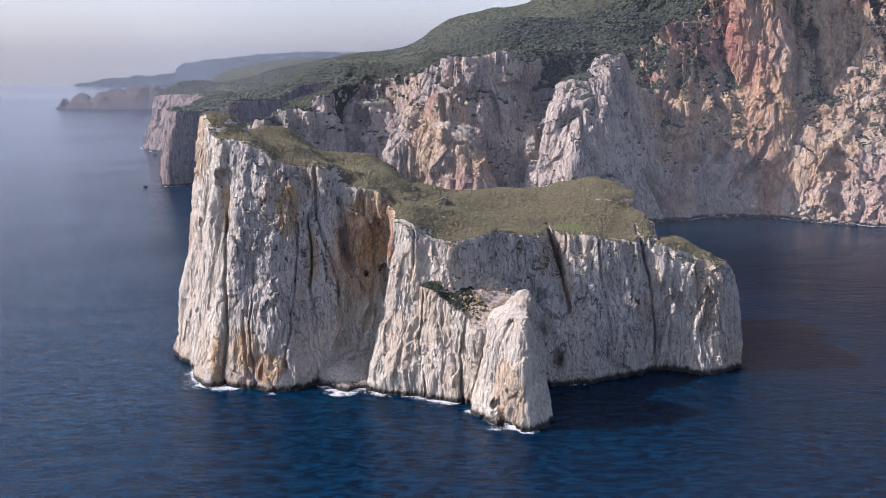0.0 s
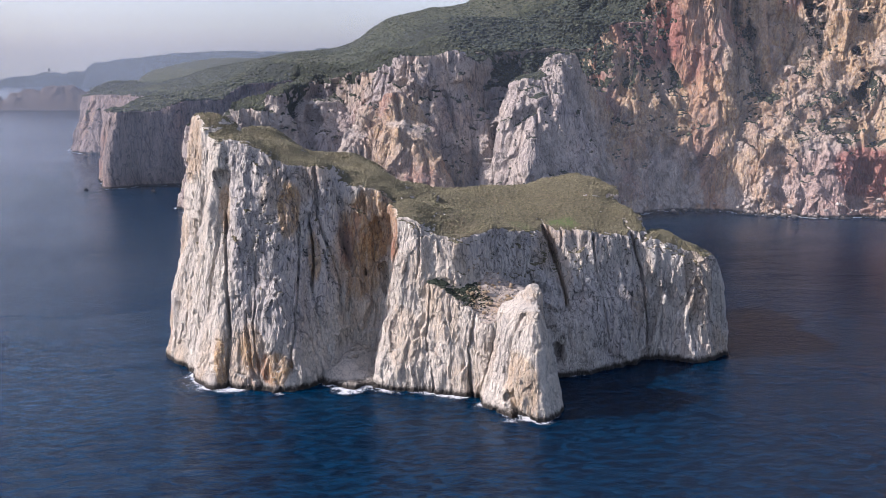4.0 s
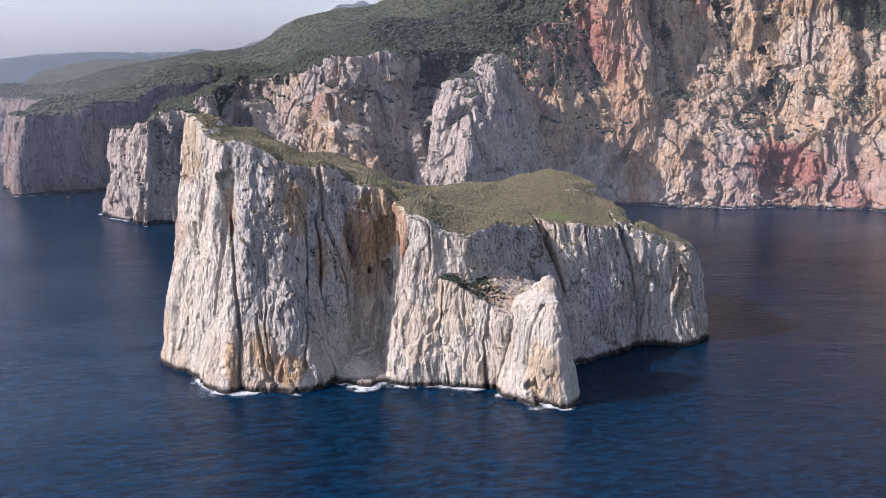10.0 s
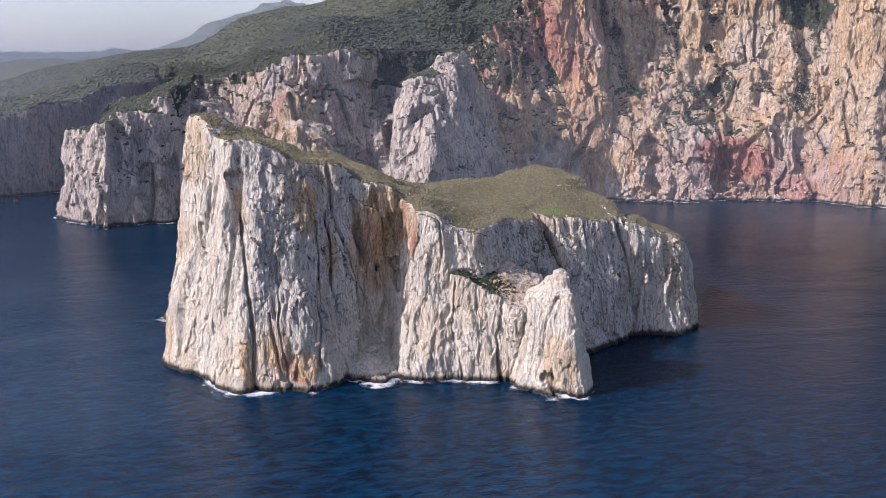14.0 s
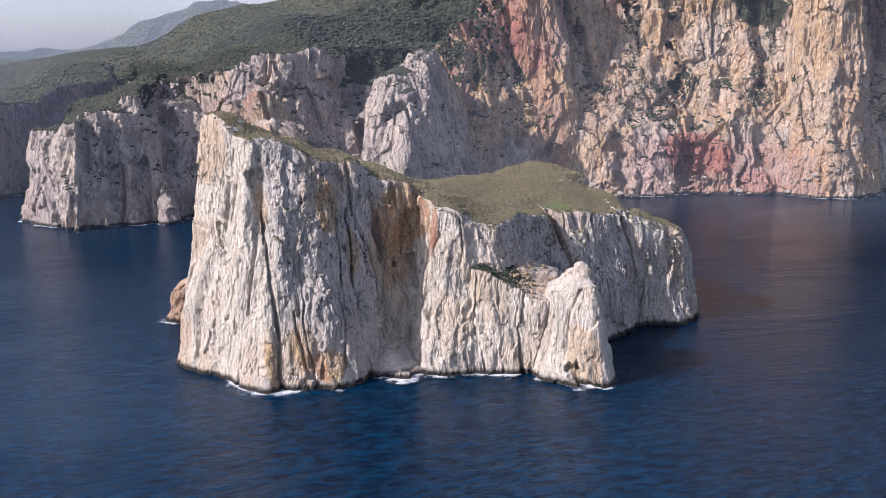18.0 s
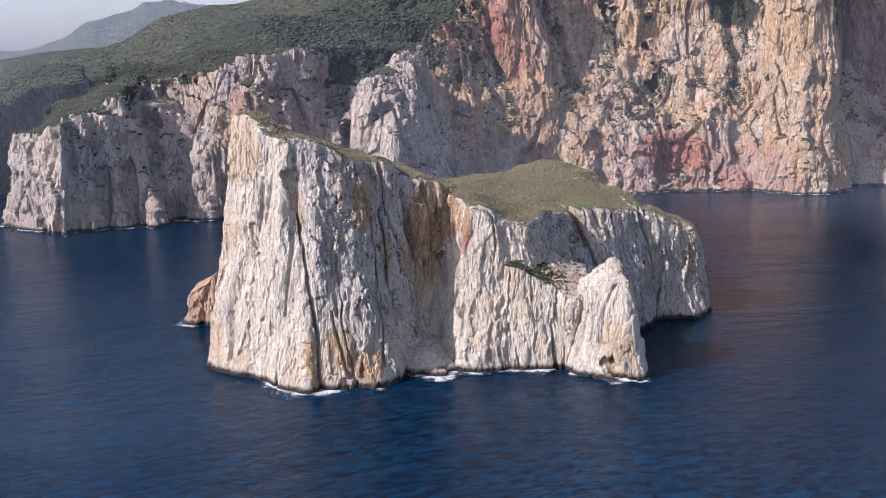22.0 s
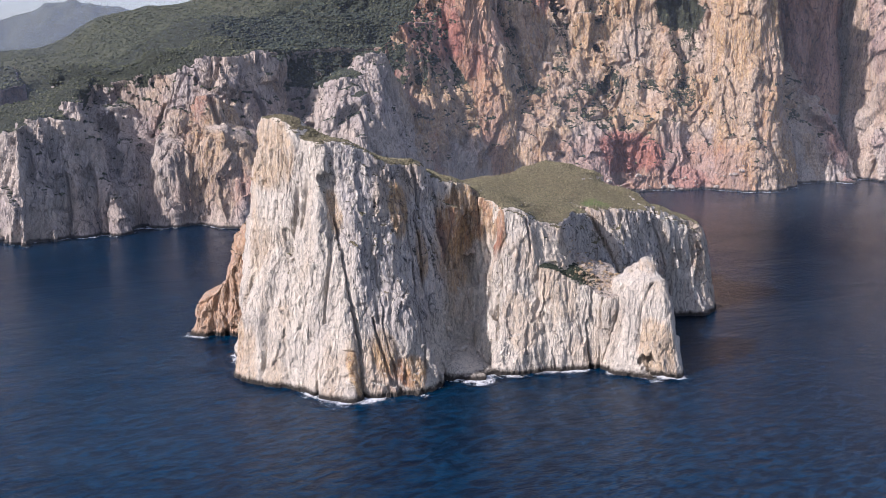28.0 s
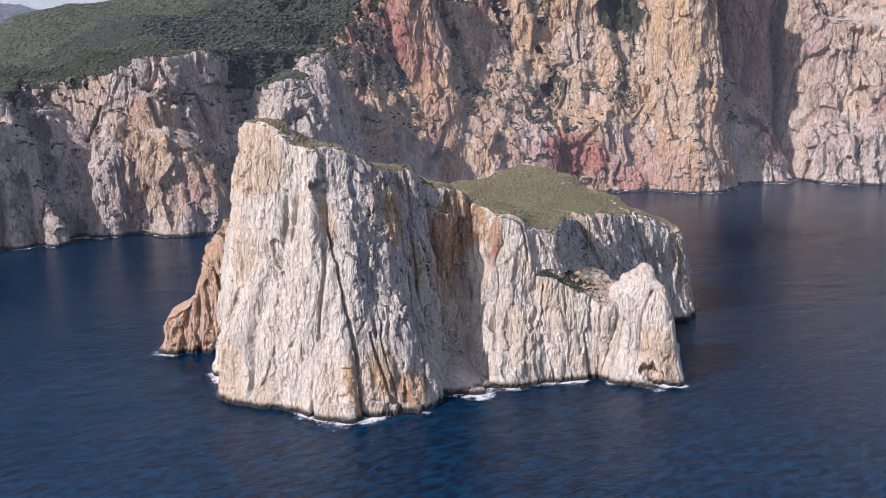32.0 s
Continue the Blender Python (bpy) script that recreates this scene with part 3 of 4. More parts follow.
BUTTRESS = body([(-16, 437, -9, 442), (0, 431, 2, 436), (8, 428, 9, 428), (15, 421, 14, 418), (28, 423, 30, 420), (46, 440, 42, 448),
                 (40, 458, 0, 462), (-10, 455, -10, 452)], 53, [(-9, 444, 54), (0, 450, 58), (16, 456, 61), (26, 460, 57), (2, 436, 47), (9, 430, 43), (15, 424, 38), (14, 418, 35), (24, 420, 38), (32, 446, 49), (38, 440, 45), (28, 430, 43), (16, 440, 51)], round_top=4)
SPIRE = body([(13, 411, 25, 417), (27, 391, 30, 407), (39, 388, 36, 405), (47, 404, 40, 412), (49, 428, 41, 421), (42, 440, 37, 428),
              (24, 436, 28, 426), (14, 424, 24, 422)], 58, [(35, 415, 64), (20, 418, 43), (30, 404, 45), (41, 428, 49), (26, 426, 46), (22, 411, 43), (39, 405, 47)], round_top=2)
BACK_ROCK = body([(-142, 598, -138, 597), (-132, 606, -132, 600), (-105, 602, -108, 592), (-80, 585, -85, 580), (-85, 570, -88, 572),
                  (-115, 580, -115, 584), (-138, 590, -132, 592)], 60,
                 [(-139, 597, 17), (-130, 597, 21), (-124, 596, 26), (-119, 594, 40), (-112, 591, 60), (-103, 588, 76), (-90, 580, 85)], round_top=2)
RUBBLE = body([(-62, 449, -56, 462), (-35, 442, -40, 458), (-32, 475, -36, 475), (-62, 478, -60, 478)], 14, [(-50, 470, 17), (-40, 452, 5), (-56, 460, 10)])

HOLLOWS = [((55, 487, 73), (60, 475, 52), 3.4), ((56, 490, 70), (61, 480, 52), 2.8), ((60, 475, 52), (64, 465, 36), 2.2),
           ((30, 389, -4), (25, 401, 8), 4.2), ((27, 427, 50), (34, 431, 45), 2.6),
           ((59, 446, 6), (58, 456, 12), 5.0), ((52, 449, 20), (50, 458, 26), 4.0), ((50, 452, 36), (49, 462, 40), 3.0),
           # the niche and the long crack in the tower's corner, and small holes in its west face
           ((-108, 477, 108), (-107, 472, 95), 2.6), ((-111, 477, 100), (-109, 470, 78), 4.3), ((-108, 466, 78), (-107.5, 457.5, 42), 2.3), ((-107.5, 457.5, 42), (-107.5, 445, -2), 2.5),
           ((-126, 492, 75), (-126, 489, 66), 1.9), ((-125, 486.5, 61), (-125, 485, 56), 1.5), ((-121, 480, 95), (-121, 477, 70), 1.6), ((-96, 480, 112), (-97, 474, 84), 1.6), ((-86, 474, 92), (-88, 462, 50), 1.5),
           # the overhung recess beside the nose
           ((-40, 466, 68), (-42, 458, 30), 13.5), ((-39.5, 480, 50), (-39.5, 484, 46), 2.2),
           ((-44, 462, -2), (-44, 474, 4), 4.5), ((-28, 474, 40), (-30, 478, 52), 3.5), ((103, 484, 69), (107, 471, 40), 3.4), ((107, 471, 40), (110, 465, 8), 2.5)]
p, q, own = rock_mesh([TOWER, SHOULDER, BLOCK, BUTTRESS, SPIRE, BACK_ROCK, RUBBLE], (-165, 375, -5), (175, 630, 140), STEP, HOLLOWS, (2.5, 0.035), 3)
p = settle(p, q, 1)
n = normals(p, q)
steep = 1 - smooth(0.55, 0.85, n[:, 2])
shift = np.stack([blocks(p, (0.03, 0.03, 0.014), 67), blocks(p, (0.03, 0.03, 0.014), 68), 0 * p[:, 0]], 1)
bent = p + 5.0 * shift + 2.0 * np.stack([grain(p, (0.1, 0.1, 0.05), 61), grain(p, (0.1, 0.1, 0.05), 62), 2 * grain(p, (0.1, 0.1, 0.1), 63)], 1)
rough = np.clip(0.85 + 0.9 * fractal(p, (0.025, 0.025, 0.015), 2, 69), 0.25, 1.6) * np.where((own == 0) & (p[:, 0] < -110), 0.45 + 0.5 * smooth(35, 80, p[:, 2]), 1)
push = steep * (3.0 * fractal(p, (0.028, 0.028, 0.02), 2, 4) + 3.0 * crease(bent, (0.035, 0.035, 0.006), 5)
                + rough * (2.9 * crease(bent, (0.09, 0.09, 0.012), 6) + 1.2 * crease(bent, (0.21, 0.21, 0.03), 7) + 0.5 * crease(bent, (0.5, 0.5, 0.08), 13))
                + 0.6 * fractal(p, 0.12, 3, 8) + 0.8 * blocks(bent, (0.13, 0.13, 0.05), 9) + 0.4 * blocks(bent, (0.4, 0.4, 0.18), 10))
cleft = smooth(0.075, 0.0, np.abs(grain(bent, (0.05, 0.05, 0.004), 91))) * smooth(-0.15, 0.1, fractal(p, (0.03, 0.03, 0.012), 2, 92))
push -= steep * 2.6 * cleft
push += steep * (0.4 + 1.3 * smooth(60, 0, p[:, 2]))
push += (1 - steep) * (0.8 * fractal(p, 0.09, 3, 11) + 0.3 * grain(p, 0.5 * np.ones(3), 12))
p = p + n * (push * np.select([own == 4, own == 5], [0.6, 1.6], 1.0) * off_hollows(p, [h for h in HOLLOWS if h[2] < 10]))[:, None]
p, q, own = refine(p, q, own)
p = settle(p, q, 1)
n = normals(p, q)
steep = 1 - smooth(0.55, 0.85, n[:, 2])
worn = np.clip(0.8 + 1.2 * fractal(p, (0.05, 0.05, 0.03), 2, 14), 0.2, 1.6)
p = p + n * (steep * worn * (0.26 * crease(p, (0.9, 0.9, 0.13), 18) + 0.20 * blocks(p, (0.8, 0.8, 0.2), 19)))[:, None]
# narrow cracks: height and x along each, half width, depth
wander = p[:, 0] + 0.9 * grain(p, (0.1, 0.1, 0.1), 27) + 0.4 * grain(p, (0.4, 0.4, 0.4), 28)
openness = (p[:, 1] < 500) * (0.6 + 0.4 * smooth(-0.25, 0.2, grain(p, (0.05, 0.05, 0.05), 29)))
for zs, xs, wide, deep, whose in (((0, 5, 19, 35, 51, 64, 80), (-108, -109, -106.5, -107, -108.2, -108.2, -108.5), 1.25, 4.4, (0,)),
                                  ((46, 58, 80), (-66.5, -65.5, -67), 1.0, 3.0, (0,)), ((8, 30, 60), (-92, -95, -93), 0.8, 1.6, (0,)), ((12, 40, 75), (-77, -74, -72), 0.8, 1.8, (0,)),
                                  ((34, 52, 74), (64, 60, 54.5), 1.5, 6.0, (1,)), ((6, 40, 72), (110, 107, 101.5), 1.3, 4.5, (1, 2)), ((14, 40, 66), (86, 82, 79), 0.9, 2.0, (1,)),
                                  ((10, 35, 58), (134, 131, 129), 0.9, 2.0, (2,)), ((2, 25, 50), (-8, -11, -9), 0.8, 1.6, (1, 3)), ((2, 22, 40), (9, 8, 11), 1.2, 2.6, (3,))):
    off = np.abs(wander - np.interp(p[:, 2], zs, xs))
    ends = smooth(zs[0] - 6, zs[0], p[:, 2]) * smooth(zs[-1] + 4, zs[-1] - 3, p[:, 2])
    p[:, 1] += deep * smooth(wide, 0.15 * wide, off) * ends * np.isin(own, whose) * openness
n = normals(p, q)
x, y, z = p.T
wob = fractal(p, (0.07, 0.07, 0.025), 3, 22)


def patch(cx, cz, rx, rz, ymax=700):
    """1 inside a ragged oval of the front faces."""
    return smooth(1.15, 0.75, np.hypot((x - cx) / rx, (z - cz) / rz) + 0.45 * wob) * (y < ymax)


masks = dict(
    veg=smooth(0.6, 0.84, n[:, 2] + 0.12 * fractal(p, 0.06, 3, 15)) * smooth(38, 54, z + 4 * grain(p, 0.1 * np.ones(3), 16)) * np.where(own == 4, 0.1, np.where(own == 3, 0.95 * smooth(20, 10, x + 0.4 * (y - 440)), 1)),
    ochre=np.clip(0.45 * smooth(0.1, 0.6, fractal(p, (0.035, 0.035, 0.012), 4, 21)) + (own < 2) * (x < -24) * (0.95 * patch(-32, 76, 14, 18) + 0.5 * patch(-42, 58, 16, 19) + 0.8 * patch(-65, 62, 4, 16) + 0.85 * patch(-77, 83, 5, 13))
                  + 0.9 * patch(-111, 12, 3.5, 15, 470) + 0.7 * patch(-109, 84, 3, 10, 480) + 1.0 * patch(-84, 10, 7, 8, 470) + 0.5 * patch(-97, 19, 7, 10, 470) + 0.25 * (own == 0) * patch(-40, 40, 14, 20, 500)
                  + 0.6 * patch(29, 14, 7, 14, 405) + 0.35 * patch(-22, 25, 8, 16, 450) + 0.6 * patch(-128, 112, 7, 18, 540) + 0.5 * patch(-146, 10, 4, 20, 530) , 0, 1) * np.where(own == 3, 1, steep) + (own == 3) * (1 - steep) * 0.35 + (own == 5) * 0.8,
    lichen=np.clip(np.select([own == 0, own == 1, own == 2, own == 3], [smooth(-113, -100, x) * smooth(10, 55, z) * (0.35 + 0.65 * smooth(-40, -62, x)) * 0.9 + 0.1, smooth(-5, 20, x) * 0.4 + 0.15 + 0.2 * smooth(58, 70, z), 0.5, 0.1 + 0.8 * (1 - steep)], 0.1)
                   + 0.3 * fractal(p, 0.03, 3, 24), 0, 1),
    lush=smooth(1.2, 0.6, np.hypot((x - 66) / 9, (y - 492) / 9) + 0.4 * fractal(p, 0.1, 2, 17)) * 0.9 + 0.5 * smooth(1.2, 0.6, np.hypot((x - 42) / 7, (y - 484) / 8)),
    gold=0.45 - 0.4 * patch(-34, 74, 12, 20),
    red=0.3 * (own == 5) + 0.5 * (x < -24) * patch(-38, 66, 14, 16) * smooth(-0.1, 0.3, fractal(p, (0.09, 0.09, 0.02), 2, 26)))
face_own = own[q[:, 0]]
stack = tagged(new("sea_stack"), "pale limestone sea stack with a scrub-covered sloping top", "sea stack")
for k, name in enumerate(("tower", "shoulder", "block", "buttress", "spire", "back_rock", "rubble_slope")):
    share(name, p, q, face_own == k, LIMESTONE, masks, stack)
shrubs("stack_scrub", p, q, (own != 3) * masks["veg"] ** 2 * (1 - 0.9 * masks["lush"]), 30000, (0.2, 0.6), STACK_SHRUB, "low grey-green maquis cushions on the stack's sloping top", 5)
shrubs("ledge_scrub", p, q, (own == 3) * masks["veg"] ** 2, 1100, (0.25, 0.7), WOOD_LEAVES, "dark scrub growing on the stack's rubble ledge", 12)
surf("stack_foam", p, 0.9, 8.5, "white broken foam washing round the foot of the stack", 71, 0.3, lee=(25, 60))
rng = np.random.default_rng(8)
scatter_rocks("ledge_rock", p, [(8 + 24 * a, 424 + 26 * b) for a, b in rng.random((90, 2))], (0.3, 1.15), OCHRE_ROCK, "broken ochre limestone rock lying on the ledge", "rocks on the ledge", 81, 62)
scatter_rocks("fallen_rock", p, [(-56 + 18 * a, 455 + 16 * b) for a, b in rng.random((24, 2))], (0.7, 2.2), LIMESTONE, "pale fallen limestone rock in the recess", "rocks in the recess", 82, 24)

# ---- the mainland ----
HILL = [(-400, 1300, 85), (-300, 1230, 92), (-250, 1250, 104), (-153, 1270, 124), (-206, 1035, 77), (-150, 985, 107), (-150, 1100, 113), (-206, 1090, 88), (-190, 1190, 108), (-190, 1000, 90), (-112, 1000, 122), (-102, 1055, 128), (-78, 1111, 139), (-22, 1050, 143),
        (24, 1000, 159), (60, 1013, 164), (-78, 1450, 158), (-78, 1610, 158), (-18, 1600, 184), (40, 1490, 214), (77, 1482, 236), (220, 1420, 290), (-300, 1500, 100), (-500, 1720, 92),
        (110, 1090, 165), (215, 1060, 168), (330, 1200, 285), (500, 1200, 300), (800, 1100, 300), (-200, 2000, 130), (0, 2400, 140), (20, 2000, 165), (150, 2000, 190), (100, 1250, 205), (400, 1600, 350), (900, 1500, 400)]


def hill_height(X, Y):
    num, den = 0.0, 0.0
    for x, y, z in HILL:
        w = 1 / ((X - x) ** 2 + (Y - y) ** 2 + 900) ** 1.5
        num, den = num + w * z, den + w
    return num / den


HEADLAND = body([(-230, 1012, -212, 1035), (-212, 970, -203, 1008), (-190, 934, -184, 964), (-176, 954, -171, 984), (-163, 939, -160, 972), (-149, 958, -147, 992), (-137, 950, -140, 978),
                 (-124, 958, -132, 996), (-112, 947, -127, 986), (-97, 947, -122, 998), (-94, 962, -116, 1020), (-91, 1000, -102, 1050), (-88, 1040, -94, 1075), (-84, 1105, -82, 1110), (-60, 1280, -60, 1280),
                 (-105, 1280, -100, 1280), (-150, 1190, -140, 1190), (-195, 1110, -180, 1115), (-228, 1050, -208, 1060)], 110, [t for t in HILL if t[0] < 90 and t[1] < 1700])
WEST_GULLY = body([(-110, 965, -110, 965), (-45, 955, -45, 955), (-40, 1170, -40, 1170), (-110, 1170, -110, 1170)], 140,
                  [(-78, 964, -4), (-78, 986, 40), (-78, 1008, 80), (-79, 1050, 112), (-80, 1092, 134), (-78, 1165, 149)])
EAST_GULLY = body([(85, 930, 85, 930), (125, 930, 125, 930), (170, 1110, 170, 1110), (85, 1110, 85, 1110)], 140,
                  [(98, 925, -3), (103, 960, 45), (106, 1000, 95), (108, 1035, 125), (112, 1090, 160), (150, 1100, 175)])
FORE_CLIFF = body([(-66, 968, -58, 974), (-58, 957, -50, 966), (-40, 958, -32, 970), (0, 921, -5, 955), (25, 918, 12, 950), (48, 924, 30, 955), (58, 960, 38, 970), (40, 1000, 30, 990), (-50, 1010, -30, 1000)], 95,
                  [(-56, 966, 70), (-7, 962, 92), (25, 955, 86), (-35, 980, 78), (0, 985, 125), (-30, 992, 112)], round_top=18)
HIGH_CLIFF = body([(-70, 972, -75, 1080), (-50, 968, -50, 1056), (-33, 966, -30, 1046), (5, 962, 5, 1012), (35, 946, 24, 998), (75, 950, 62, 1003), (98, 985, 90, 1012), (110, 1060, 104, 1080),
                   (60, 1150, 60, 1150), (-60, 1170, -60, 1160), (-76, 1110, -76, 1112)], 150,
                  [(-60, 1090, 134), (-22, 1050, 143), (24, 1000, 159), (60, 1013, 164), (89, 1014, 152), (0, 1120, 165), (-60, 1140, 148), (60, 1120, 178)])
PILLAR = body([(95, 940, 108, 975), (110, 900, 116, 945), (130, 888, 128, 922), (160, 905, 150, 935), (200, 922, 185, 955), (235, 945, 205, 980), (230, 1010, 200, 1020),
               (150, 1030, 150, 1035), (105, 1000, 112, 1010)], 150,
              [(124, 950, 142), (170, 955, 166), (130, 930, 122), (128, 905, 101), (185, 958, 152), (200, 980, 130), (200, 1030, 148), (110, 985, 128)], round_top=24)
RED_WALL = body([(192, 1000, 205, 1045), (185, 940, 205, 1028), (202, 924, 215, 1020), (250, 938, 262, 1030), (290, 940, 300, 1050), (325, 945, 335, 1050), (362, 914, 370, 1035),
                 (421, 893, 425, 1030), (456, 894, 460, 1030), (500, 872, 505, 1010), (545, 854, 550, 990), (570, 830, 590, 960), (640, 830, 650, 940), (720, 800, 730, 920),
                 (756, 808, 770, 920), (790, 850, 800, 950), (960, 900, 960, 950), (960, 1260, 960, 1260), (200, 1260, 200, 1260)], 250,
                [(215, 1039, 168), (237, 1000, 200), (335, 1066, 240), (205, 1060, 150), (220, 1150, 205), (402, 1045, 215), (450, 1040, 255), (550, 1000, 280), (700, 950, 300), (850, 1000, 300), (300, 1180, 260), (600, 1200, 300)],
                [(-5, 0), (0, 0), (45, 0.17), (70, 0.28), (95, 0.45), (130, 0.60), (170, 0.77), (250, 1)])
ORANGE_RIB = body([(496, 934, 518, 1004), (516, 892, 530, 978), (558, 884, 556, 968), (568, 905, 568, 980), (570, 1010, 570, 1010), (500, 1020, 516, 1020)], 225,
                  [(540, 990, 240), (548, 975, 222), (530, 1000, 232)], [(-5, 0), (75, 0), (120, 0.45), (225, 1)], round_top=3)
SMALL_RIB = body([(452, 950, 470, 1000), (470, 925, 480, 985), (488, 930, 494, 990), (490, 1010, 492, 1015), (452, 1015, 468, 1015)], 190,
                 [(482, 1000, 205)], [(-5, 0), (75, 0), (120, 0.45), (190, 1)], round_top=3)
STREAK_TOWER = body([(294, 958, 308, 1014), (335, 936, 332, 1004), (374, 955, 352, 1010), (380, 1040, 360, 1060), (325, 1080, 330, 1085), (295, 1030, 306, 1060)], 230, [(335, 1050, 255)])
WHITE_CRAG = body([(380, 936, 398, 992), (425, 928, 415, 984), (452, 950, 428, 990), (448, 1030, 426, 1028), (390, 1045, 402, 1030)], 160, [(408, 1012, 170), (420, 992, 148)])
GOLD_BUTTRESS = body([(553, 838, 588, 862), (568, 803, 606, 842), (601, 797, 628, 838), (640, 802, 645, 848), (668, 816, 657, 862), (695, 880, 682, 900), (650, 940, 650, 940), (580, 905, 598, 912)], 190,
                     [(630, 880, 300)], [(-5, 0), (0, 0), (87, 0.75), (190, 1), (250, 1.15)])
GREY_WALL = body([(680, 870, 700, 905), (720, 793, 730, 878), (755, 808, 765, 872), (800, 860, 815, 895), (860, 900, 860, 920), (860, 1010, 860, 1010), (690, 960, 690, 960)], 220, [(760, 920, 300)], [(-5, 0), (0, 0), (45, 0.7), (220, 1)])
END_CLIFF = body([(758, 802, 800, 806), (762, 753, 808, 785), (785, 708, 828, 764), (850, 690, 850, 740), (940, 720, 940, 760), (940, 900, 940, 900), (850, 905, 860, 900), (785, 850, 800, 850)], 160,
                 [(800, 780, 168), (850, 800, 200), (820, 760, 150), (900, 850, 290), (840, 860, 280)], [(-5, 0), (0, 0), (58, 0.2), (88, 0.62), (115, 0.8), (160, 1)])
UPLAND = body([(-90, 1130, -90, 1130), (-20, 1130, -20, 1140), (90, 1050, 95, 1060), (215, 1045, 225, 1055), (330, 1080, 330, 1085), (980, 1000, 980, 1010), (980, 1280, 980, 1280), (-90, 1280, -90, 1280)], 200,
              [(x, y, min(z, 298)) for x, y, z in HILL])
COAST = [HEADLAND, FORE_CLIFF, HIGH_CLIFF, PILLAR, RED_WALL, STREAK_TOWER, WHITE_CRAG, GOLD_BUTTRESS, GREY_WALL, END_CLIFF, UPLAND, WEST_GULLY, EAST_GULLY, ORANGE_RIB, SMALL_RIB]
GULLIES = [((456, 1040, 240), (441, 1008, 152), 12), ((441, 1008, 152), (434, 974, 108), 8), ((384, 1046, 235), (384, 1020, 165), 13), ((384, 1020, 165), (388, 985, 120), 8),
           ((508, 1012, 215), (496, 990, 156), 11), ((496, 990, 156), (480, 958, 106), 8), ((592, 966, 225), (580, 932, 155), 12), ((580, 932, 155), (562, 908, 104), 8),
           ((268, 1038, 176), (276, 1052, 212), 20), ((458, 905, 16), (468, 908, 46), 13), ((468, 908, 46), (486, 900, 44), 12), ((476, 898, 18), (490, 894, 36), 10), ((374, 930, 48), (390, 936, 64), 9), ((695, 905, 200), (690, 880, 90), 9),
           ((700, 850, 90), (742, 832, 46), 12), ((786, 812, 168), (772, 800, 70), 5), ((812, 752, 150), (795, 735, 60), 4),
           ((-80, 1115, 142), (-90, 1022, 84), 10), ((-90, 1022, 84), (-88, 978, 38), 8), ((104, 985, 70), (110, 1015, 108), 9), ((110, 1015, 108), (122, 1058, 152), 11)]
p, q, own = rock_mesh(COAST, (-250, 680, -6), (950, 1250, 304), STEP * 2.15, GULLIES, (9.0, 0.016), 4)
p = settle(p, q, 1)
n = normals(p, q)
steep = 1 - smooth(0.6, 0.85, n[:, 2])
shift = np.stack([blocks(p, (0.012, 0.012, 0.008), 67), blocks(p, (0.012, 0.012, 0.008), 68), 0 * p[:, 0]], 1)
bent = p + 12.0 * shift + 5.0 * np.stack([grain(p, (0.04, 0.04, 0.02), 64), grain(p, (0.04, 0.04, 0.02), 65), 2 * grain(p, (0.04, 0.04, 0.04), 66)], 1)
rough = np.clip(0.85 + 0.9 * fractal(p, (0.012, 0.012, 0.010), 2, 70), 0.25, 1.6)
worn = np.where((own == 9) | (own == 8), 1.7, 1.0)
push = steep * (6.0 * fractal(p, (0.012, 0.012, 0.01), 2, 24) + 10.0 * worn * crease(bent, (0.016, 0.016, 0.003), 25)
                + rough * (5.5 * worn * crease(bent, (0.042, 0.042, 0.006), 26) + 3.2 * crease(bent, (0.10, 0.10, 0.022), 27) + 1.6 * crease(bent, (0.22, 0.22, 0.06), 33))
                + 1.8 * fractal(p, 0.06, 3, 28) + 3.2 * worn * blocks(p + 6 * shift, (0.05, 0.05, 0.02), 29) + 1.5 * blocks(p + 6 * shift, (0.14, 0.14, 0.07), 30))
push -= steep * 7.0 * smooth(0.07, 0.0, np.abs(grain(bent, (0.018, 0.018, 0.003), 93))) * smooth(-0.15, 0.1, fractal(p, (0.012, 0.012, 0.006), 2, 94))
push += (1 - steep) * 1.5 * fractal(p, 0.05, 3, 31)
p = p + n * (push * (0.4 + 0.6 * off_hollows(p, GULLIES)))[:, None]
n = normals(p, q)
x, y, z = p.T
blotch = fractal(p, (0.02, 0.02, 0.012), 4, 41)
broken = fractal(p, 0.03, 3, 38)
east = smooth(150, 240, x)
grey_end = smooth(690, 715, x)
gully = 1 - off_hollows(p, [(a, b, r + 4) for a, b, r in GULLIES[:8]])


def zone(cx, cz, rx, rz):
    """1 inside a ragged oval of the sea-facing wall."""
    return smooth(1.2, 0.75, np.hypot((x - cx) / rx, (z - cz) / rz) + 0.3 * blotch)


